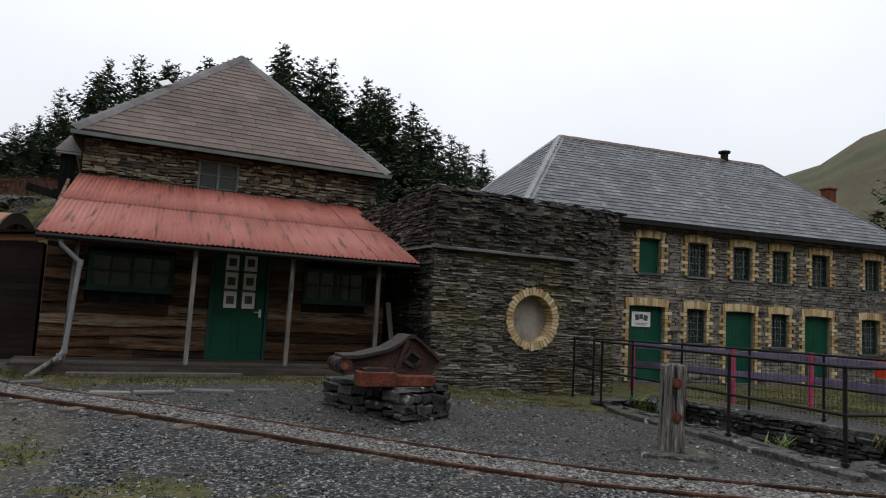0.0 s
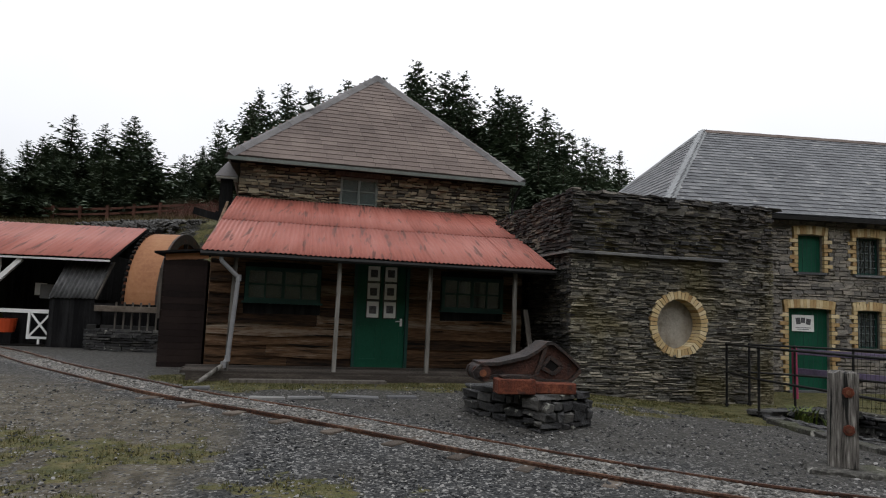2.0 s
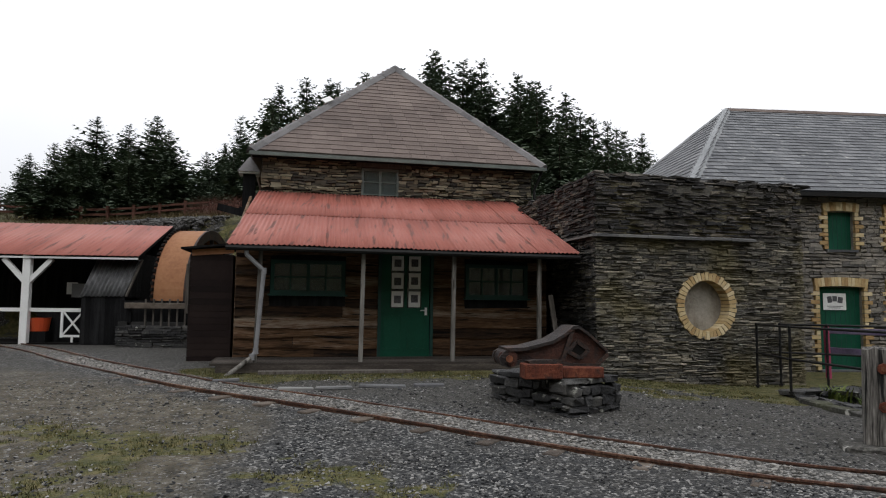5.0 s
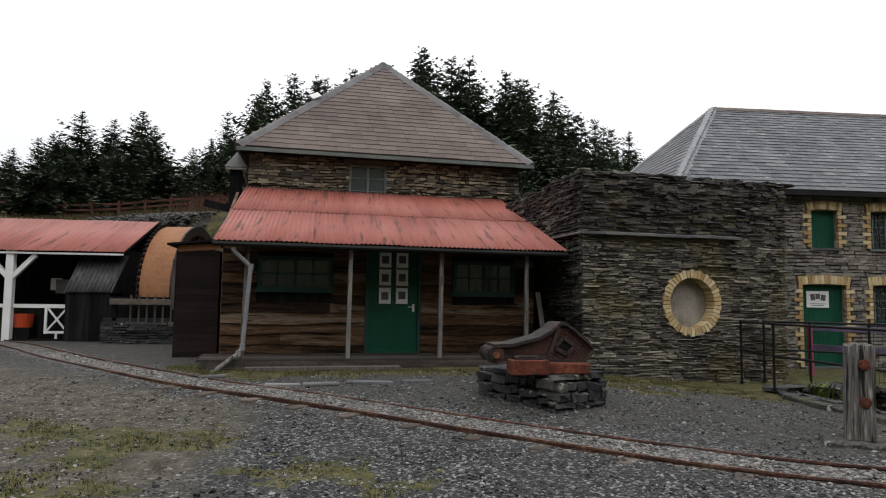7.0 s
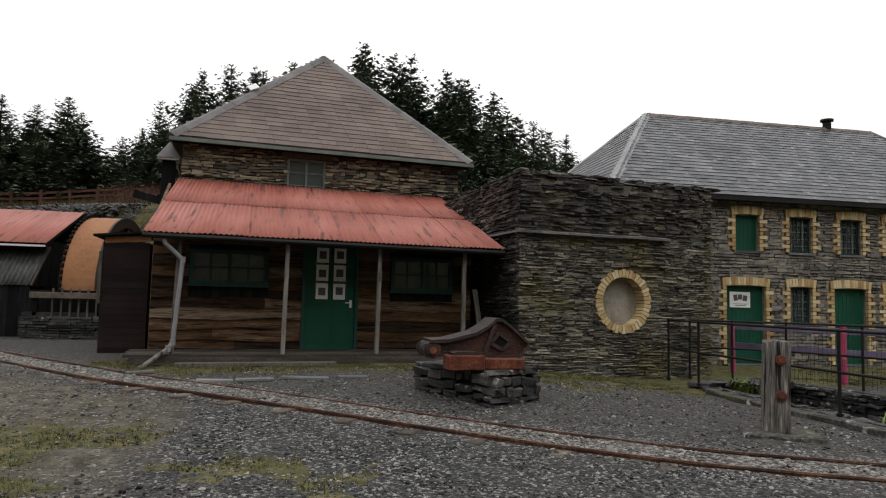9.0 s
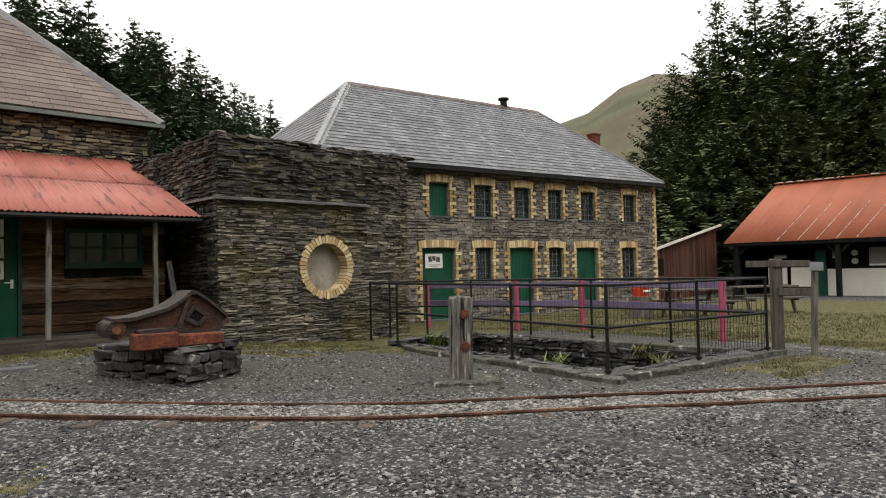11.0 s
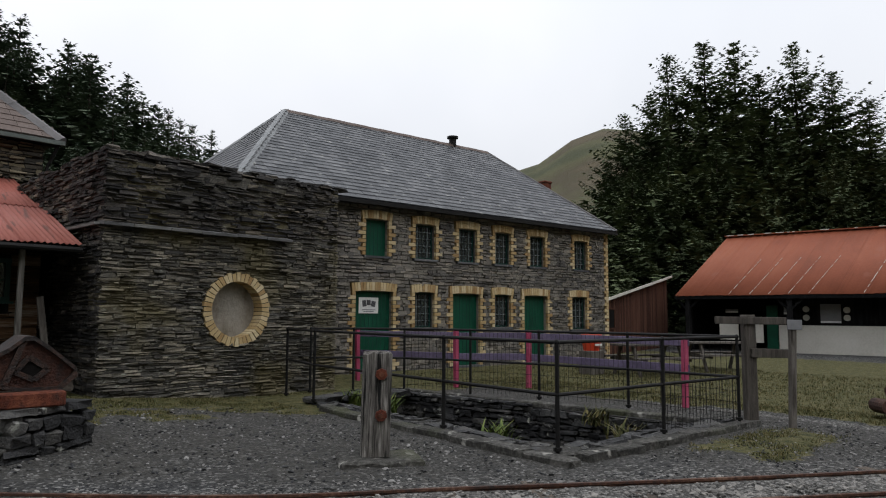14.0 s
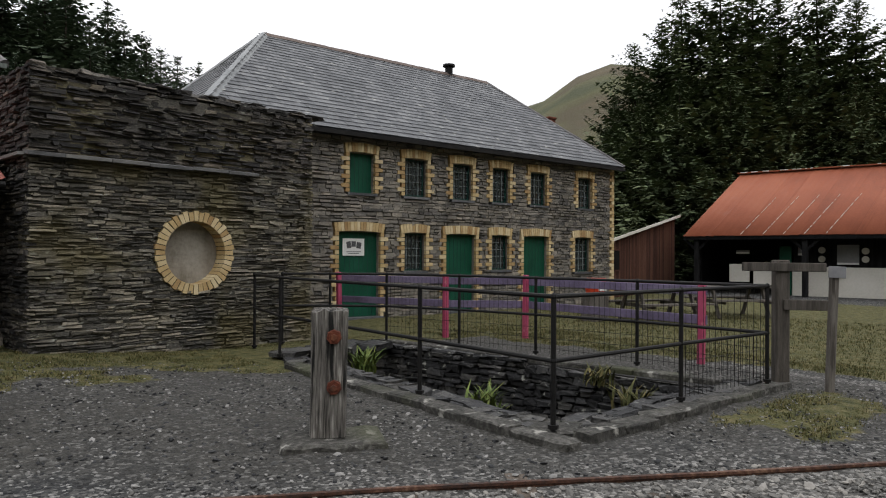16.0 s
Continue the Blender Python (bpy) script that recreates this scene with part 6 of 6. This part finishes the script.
def build_open_shed():
    corrugated(open_shed, "roof_sheet", (-15, 19.9, 2.73), (-6.18, 19.9, 2.73), (-15, 23.0, 3.90), (-6.25, 23.0, 3.90), M["rust_roof"], 9, 1, wave=0.15, amp=0.006, seed=14)
    part("fascia", one((-10.6, 19.95, 2.66), (8.8, 0.05, 0.05)), M["white"], open_shed)
    part("gable_edge", bar(bmesh.new(), (-6.2, 19.95, 2.68), (-6.28, 23.0, 3.85), 0.04, 0.08), M["dark_board"], open_shed)
    # Back and side walls hold the interior's shade in their colour.
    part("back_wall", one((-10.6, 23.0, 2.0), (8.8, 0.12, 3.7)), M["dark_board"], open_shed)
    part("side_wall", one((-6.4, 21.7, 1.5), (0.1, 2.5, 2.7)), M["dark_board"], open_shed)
    for x in (-9.1, -12.6):
        part("post", one((x, 20.05, 1.5), (0.2, 0.18, 2.5), None, 0.01), M["white"], open_shed, "white-painted post")
        for s in (-1, 1):
            part("brace", bar(bmesh.new(), (x, 20.05, 1.95), (x + s * 0.62, 20.05, 2.62), 0.12, 0.12), M["white"], open_shed, "white-painted brace")
    part("guard_rail", one((-8.35, 20.1, 1.25), (1.4, 0.05, 0.1)), M["white"], open_shed)
    part("guard_rail", one((-11.0, 20.1, 1.25), (3.6, 0.05, 0.1)), M["white"], open_shed)
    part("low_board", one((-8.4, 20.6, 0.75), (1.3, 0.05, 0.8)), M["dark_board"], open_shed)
    # Floor coloured near black for the shade under the roof.
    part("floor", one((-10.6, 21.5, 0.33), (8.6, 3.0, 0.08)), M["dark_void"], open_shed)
    g = thing("white_gate", "small white gate with crossed braces", "gate", pose(-8.14, 20.0, 0.40))
    for z in (0.16, 0.84):
        part("bar", one((0.3, 0, z), (0.62, 0.04, 0.06)), M["white"], g)
    for x in (0.02, 0.58):
        part("stile", one((x, 0, 0.5), (0.06, 0.045, 0.76)), M["white"], g)
    part("brace", bar(bmesh.new(), (0.04, 0, 0.18), (0.56, 0, 0.82), 0.03, 0.045), M["white"], g)
    part("brace", bar(bmesh.new(), (0.04, 0.006, 0.82), (0.56, 0.006, 0.18), 0.03, 0.045), M["white"], g)
    part("foot", one((0.3, 0, 0.07), (0.05, 0.04, 0.16)), M["white"], g)
    n = thing("notice_panel", "grey weathered notice panel inside the open shed", "notice", pose(-8.3, 21.4, 1.8))
    part("panel", one((0.05, 0, 0), (0.55, 0.03, 0.40)), M["grey_pipe"], n)
    part("panel", one((-0.22, 0.01, 0.06), (0.3, 0.03, 0.34)), M["paper"], n)
    part("hanger", one((0, 0.8, 0.1), (0.05, 1.6, 0.05)), M["dark_board"], n)
    b = thing("orange_tub", "orange-red plastic tub on a dark box", "tub", pose(-8.85, 20.35, 0.37))
    bm = bmesh.new()
    bmesh.ops.create_cone(bm, cap_ends=True, segments=16, radius1=0.22, radius2=0.27, depth=0.36, matrix=pose(0, 0, 0.48))
    part("tub", bm, M["orange"], b)
    part("stand", one((0, 0, 0.15), (0.5, 0.4, 0.3)), M["dark_board"], b)


build_open_shed()


def build_bin():
    t = thing("coal_bunker", "black boarded bunker with sloping grey corrugated cover", "bunker", pose(-7.58, 19.85, 0.33))
    for i in range(9):
        part("board", one((0.06 + i * 0.125, 0, 0.66), (0.12, 0.03, 1.3)), M["dark_board"], t)
    part("body", one((0.56, 0.55, 0.65), (1.1, 1.05, 1.28)), M["dark_board"], t)
    corrugated(t, "cover_sheet", (-0.03, -0.06, 1.30), (1.12, -0.06, 1.30), (0.1, 0.62, 2.32), (1.28, 0.62, 2.32), M["grey_tin"], 2, 1, wave=0.11, amp=0.02, seed=15)
    part("cheek", slab(bmesh.new(), [(1.14, 0.0, 1.28), (1.28, 0.62, 2.28), (1.28, 0.75, 1.28)], 0.03), M["dark_board"], t)
    part("edge_bar", bar(bmesh.new(), (1.16, -0.05, 1.3), (1.32, 0.6, 2.33), 0.05, 0.05), M["grey_wood"], t)


build_bin()


def build_wheel():
    t = thing("water_wheel", "large rust-orange water wheel with broad curved rim", "water wheel", pose(-4.98, 21.25, 1.65, 0, 0, -6))
    n, rad, w = 64, 1.92, 0.40
    bm = bmesh.new()
    rings = []
    for i in range(n):
        a = 2 * math.pi * i / n
        rings.append([bm.verts.new((x, q * math.cos(a), q * math.sin(a))) for x, q in ((-w, rad), (w, rad), (w, rad - 0.035), (-w, rad - 0.035))])
    for i in range(n):
        for j in range(4):
            bm.faces.new((rings[i][j], rings[i][(j + 1) % 4], rings[(i + 1) % n][(j + 1) % 4], rings[(i + 1) % n][j]))
    part("rim", bm, M["wheel"], t, "broad rust-coated rim plating")
    for s in (-1, 1):
        bm = bmesh.new()
        rings = []
        for i in range(n):
            a = 2 * math.pi * i / n
            rings.append([bm.verts.new((x, q * math.cos(a), q * math.sin(a))) for x, q in ((s * (w + 0.004), rad + 0.02), (s * (w + 0.06), rad + 0.02), (s * (w + 0.06), rad - 0.26), (s * (w + 0.004), rad - 0.26))])
        for i in range(n):
            for j in range(4):
                bm.faces.new((rings[i][j], rings[i][(j + 1) % 4], rings[(i + 1) % n][(j + 1) % 4], rings[(i + 1) % n][j]))
        part("shroud", bm, M["rust"] if s < 0 else M["dark_rust"], t)
        for i in range(8):
            a = 2 * math.pi * i / 8
            part("spoke", bar(bmesh.new(), (s * w, 0, 0), (s * w, (rad - 0.1) * math.cos(a), (rad - 0.1) * math.sin(a)), 0.08, 0.1), M["dark_rust"], t)
    tooth = bpy.data.meshes.new("tooth")
    bm = one((0, 0, 0), (0.07, 0.09, 0.09))
    bm.to_mesh(tooth)
    bm.free()
    tooth.materials.append(M["dark_void"])
    for i in range(72):
        a = 2 * math.pi * i / 72
        ob = new("tooth", tooth)
        ob.parent = t
        ob.matrix_local = Matrix.Rotation(a, 4, "X") @ pose(-w - 0.03, 0, rad + 0.03)
    part("axle", rod(bmesh.new(), (-0.9, 0, 0), (0.9, 0, 0), 0.09), M["dark_rust"], t)
    b = thing("wheel_pit_wall", "low dark rubble wall with timber beam before the wheel", "wall", pose(-6.35, 19.0, 0.28))
    r = random.Random(111)
    part("core", one((1.0, 0.25, 0.35), (1.95, 0.35, 0.7)), M["joint"], b)
    rubble(b, "stonework", r, 0.0, 2.0, 0.0, 0.72, (0.05, 0.1), (0.14, 0.4), M["plinth_stone"], to=pose(0, 0.02, 0), proud=(0, 0.06), top=lambda u: 0.62 + 0.1 * noise.noise((u * 3, 0, 1)))
    part("beam", one((1.02, 0.0, 1.12), (1.62, 0.09, 0.15), None, 0.01), M["sleeper_wood"], b, "pale sawn timber beam")
    for i in range(6):
        part("stake", one((0.7 + i * 0.2, 0.08, 0.92), (0.04, 0.04, 0.75)), M["grey_wood"], b)
    # Added dark panel standing in for the pit's shade behind the stakes.
    part("dark_boarding", one((1.0, 0.3, 0.95), (2.0, 0.04, 0.6)), M["dark_board"], b)
    for x in (0.3, 1.75):
        part("prop", one((x, 0.12, 0.85), (0.09, 0.09, 0.5)), M["dark_board"], b)
    c = thing("timber_launder", "dark fallen timbers above the wheel", "timbers", pose(-4.2, 24.9, 4.3, 0, 0, -20))
    part("timber", one((0, 0, 0.25), (2.6, 0.3, 0.25), (0, 14, 0)), M["dark_board"], c)
    part("timber", one((0.5, 0.3, 0.1), (2.2, 0.25, 0.2), (0, 20, 12)), M["dark_board"], c)


build_wheel()


def build_bank_fence():
    t = thing("bank_fence", "red-brown post and rail fence along the bank", "fence")
    prev = None
    for i in range(13):
        x = -19 + i * 1.25
        y = 36.6 + 0.2 * i
        z = gz(x, y)
        part("post", one((x, y, z + 0.36), (0.14, 0.12, 0.85)), M["red_fence"], t)
        if prev:
            for h in (0.35, 0.62):
                part("rail", bar(bmesh.new(), (prev[0], prev[1], prev[2] + h), (x, y, z + h), 0.04, 0.11), M["red_fence"], t)
        prev = (x, y, z)
    u = thing("wire_fence", "short dark stakes of a wire fence on the bank", "fence")
    for i in range(8):
        x = -22 + i * 0.9
        part("stake", one((x, 37.2, gz(x, 37.2) + 0.25), (0.07, 0.07, 0.6)), M["grey_wood"], u)


build_bank_fence()


def spoil_place(r):
    x, y = r.gauss(-7.3, 0.75), r.gauss(25.5, 0.45)
    return (x, y) if y > 24 and x < -5 else None


scatter_stones("slate_spoil", 1200, M["chalk"], spoil_place, 0.13, 53, "heap of grey slate waste on the bank")
blades("bracken", 6000, lambda r: (r.uniform(-22, 0), r.uniform(24.5, 44)), 0.3, 63, "rusty brown and olive grass on the bank", "bracken")


def brush_place(r):
    x = r.uniform(-6, 0.5)
    return x - 2, r.uniform(30, 38)


blades("red_brush", 1600, brush_place, 0.9, 64, "red-brown dead bracken on the bank", "red_fence")

# ---- conifers ----


def conifer_meshes(seed, h, rad, levels, per, twigs, mat, low=0.1, shape=0.72):
    """Trunk and crown of one conifer: whorls of drooping boughs carrying flat sprays."""
    r = random.Random(seed)
    bm = rod(bmesh.new(), (0, 0, -0.5), (0, 0, h * 0.97), h * 0.016, 0.015, 7)
    trunk = bpy.data.meshes.new("trunk")
    bm.to_mesh(trunk)
    bm.free()
    trunk.materials.append(M["bark"])
    vs, fs = [], []

    reach = 2.2 / (twigs + 1)

    def spray(o, d, ln, wd):
        """A narrow pointed frond from o along d, lying nearly flat."""
        side = d.cross(Vector((r.uniform(-0.5, 0.5), r.uniform(-0.5, 0.5), 1))).normalized() * wd
        k = len(vs)
        vs.extend((o - side * 0.5, o + d * (ln * 0.35) + side, o + d * ln, o + d * (ln * 0.35) - side))
        fs.append((k, k + 1, k + 2, k + 3))

    for i in range(levels):
        q = (i + r.random()) / levels
        z = h * (low + (1 - low) * q ** 0.9)
        ln = rad * (1 - q) ** shape * (0.92 + 0.35 * noise.noise((seed, q * 6, 0))) + 0.012 * h
        whorl = max(4, round(per * (1 - 0.6 * q)))
        for j in range(whorl):
            a = 6.283 * (j + r.random()) / whorl + i * 1.7
            bl = ln * r.uniform(0.45, 1.22) * (1 + 0.45 * noise.noise((math.cos(a) * 1.5, math.sin(a) * 1.5, q * 5 + seed)))
            rise = 0.06 + 0.7 * q * q + r.uniform(-0.22, 0.16)
            ca, sa = math.cos(a), math.sin(a)
            steps = max(4, round(twigs * min(1.0, bl / (rad * 0.6))))
            for n in range(steps):
                f = (n + 0.5 + 0.5 * r.random()) / steps
                o = Vector((ca * bl * f, sa * bl * f, z + bl * (rise * f - 0.34 * f * (1 - f) + 0.10 * f * f)))
                size = (bl * reach * (1.15 - 0.75 * f) + 0.009 * h) * r.uniform(0.6, 1.4)
                for e in (-1, 1):
                    d = Vector((0.75 * ca - sa * e, 0.75 * sa + ca * e, r.uniform(-0.50, 0.04))).normalized()
                    spray(o, d, size * 1.15, size * r.uniform(0.20, 0.32))
                d = Vector((ca + r.uniform(-0.3, 0.3), sa + r.uniform(-0.3, 0.3), r.uniform(-0.9, -0.1) if f < 0.85 else 0.25)).normalized()
                spray(o, d, size * 1.05, size * 0.34)
    spray(Vector((0, 0, h * 0.95)), Vector((0, 0, 1)), h * 0.055, h * 0.004)
    for n in range(14):
        a = n * 2.4
        spray(Vector((0, 0, h * (0.90 + 0.007 * n))), Vector((math.cos(a), math.sin(a), 0.55)).normalized(), h * 0.024, h * 0.004)
    return trunk, mesh_of("crown", vs, fs, mat)


def conifer(seed, h, rad, levels, per, twigs, mat, label, group, low=0.1, shape=0.72):
    t = thing("conifer", label, "tree", None, group)
    trunk, crown = conifer_meshes(seed, h, rad, levels, per, twigs, mat, low, shape)
    part("trunk", trunk, None, t)
    part("crown", crown, None, t)
    return t


def plant_trees():
    r = random.Random(121)
    far = [conifer(200 + i, 10.0, r.uniform(2.7, 3.5), 35, 11, 8, M["needle"], "dark green plantation conifer on the hillside", "hillside conifers", 0.04, 0.88) for i in range(6)]
    used = set()

    def put(pool, x, y, height, base, wide=1.0):
        src = pool[r.randrange(len(pool))]
        k = height / base
        m = pose(x, y, gz(x, y), r.uniform(-2, 2), r.uniform(-2, 2), r.uniform(0, 360))
        if src.name not in used:
            used.add(src.name)
            ob = src
            ob.matrix_world = m
        else:
            ob = copy_thing(src, m)
        ob.scale = (k * wide, k * wide, k)

    # crest of the wood: bearing, sine of its height, distance
    crest = [(-16.2, 0.165, 45), (-15.2, 0.17, 47), (-14.4, 0.20, 46), (-13.3, 0.225, 47), (-12.2, 0.265, 47), (-9.4, 0.318, 48), (-6.6, 0.33, 50), (-4.2, 0.325, 50), (-1.8, 0.345, 51), (1.0, 0.335, 52), (4.0, 0.365, 52), (6.2, 0.345, 51), (8.0, 0.345, 50),
             (10.8, 0.33, 49), (12.8, 0.315, 48), (15.2, 0.298, 47), (17.2, 0.262, 46), (19.6, 0.242, 46), (21.0, 0.235, 47)]
    left = [(-24.4, 0.21, 48), (-22.6, 0.242, 47), (-20.3, 0.238, 49), (-18.6, 0.252, 47), (-17.4, 0.205, 47), (-26.8, 0.185, 52), (-29.5, 0.17, 55), (-32, 0.165, 56)]
    for az, el, d in crest + left:
        for k in range(4):
            a = az + (0 if k == 0 else r.uniform(-1.3, 1.3))
            e = el * (1.05 if az > 0 else 1.0) * (1 if k == 0 else r.uniform(0.8, 0.97))
            dd = d + (0 if k == 0 else r.uniform(-9, 5))
            x, y = 0.5 + dd * math.sin(radians(a)), 0.8 + dd * math.cos(radians(a))
            put(far, x, y, 1.5 + dd * e - gz(x, y), 10.0, r.uniform(1.05, 1.35) * (1.0 if az > -15 else 1.3))
    for _ in range(26):
        a, dd = r.uniform(-6, 20.5), r.uniform(34, 44)
        x, y = 0.5 + dd * math.sin(radians(a)), 0.8 + dd * math.cos(radians(a))
        put(far, x, y, r.uniform(4.5, 7.5), 10.0, 1.15)
    near = [conifer(300 + i, 15.0, r.uniform(5.0, 6.0), 50, 14, 19, M["needle_near"], "tall dense dark green spruce behind the barn", "tall spruces", 0.02, 0.9) for i in range(4)]
    for az, el, d in [(52.6, 0.20, 46), (54.8, 0.27, 45), (56.6, 0.31, 45), (58.5, 0.335, 44), (60.7, 0.36, 45), (63.0, 0.34, 46), (65.2, 0.33, 45), (67.6, 0.325, 44), (69.4, 0.29, 45), (71.5, 0.25, 46), (74.0, 0.22, 47),
                      (51.0, 0.14, 47), (54.5, 0.19, 41), (57.5, 0.23, 40), (61.5, 0.24, 40), (65.5, 0.23, 41), (69.5, 0.2, 42)]:
        x, y = 2.0 + d * math.sin(radians(az)), 2.0 + d * math.cos(radians(az))
        put(near, x, y, (1.5 + d * el - gz(x, y)) * r.uniform(0.97, 1.13), 15.0, r.uniform(1.0, 1.3))
    # scrub in front of the wood
    plant("hedge_shrub", 24.8, 20.8, gz(24.8, 20.8), 260, 1.6, 31, "bright green shrub beside the outhouse")


plant_trees()
ch = thing("brick_chimney", "square red brick chimney beyond the mill", "chimney", pose(49.4, 45, 0))
part("stack", one((0, 0, 6.9), (0.85, 0.85, 13.8), None, 0.04), M["red_rust"], ch)
part("cap", one((0, 0, 13.85), (1.0, 1.0, 0.2), None, 0.04), M["red_rust"], ch)
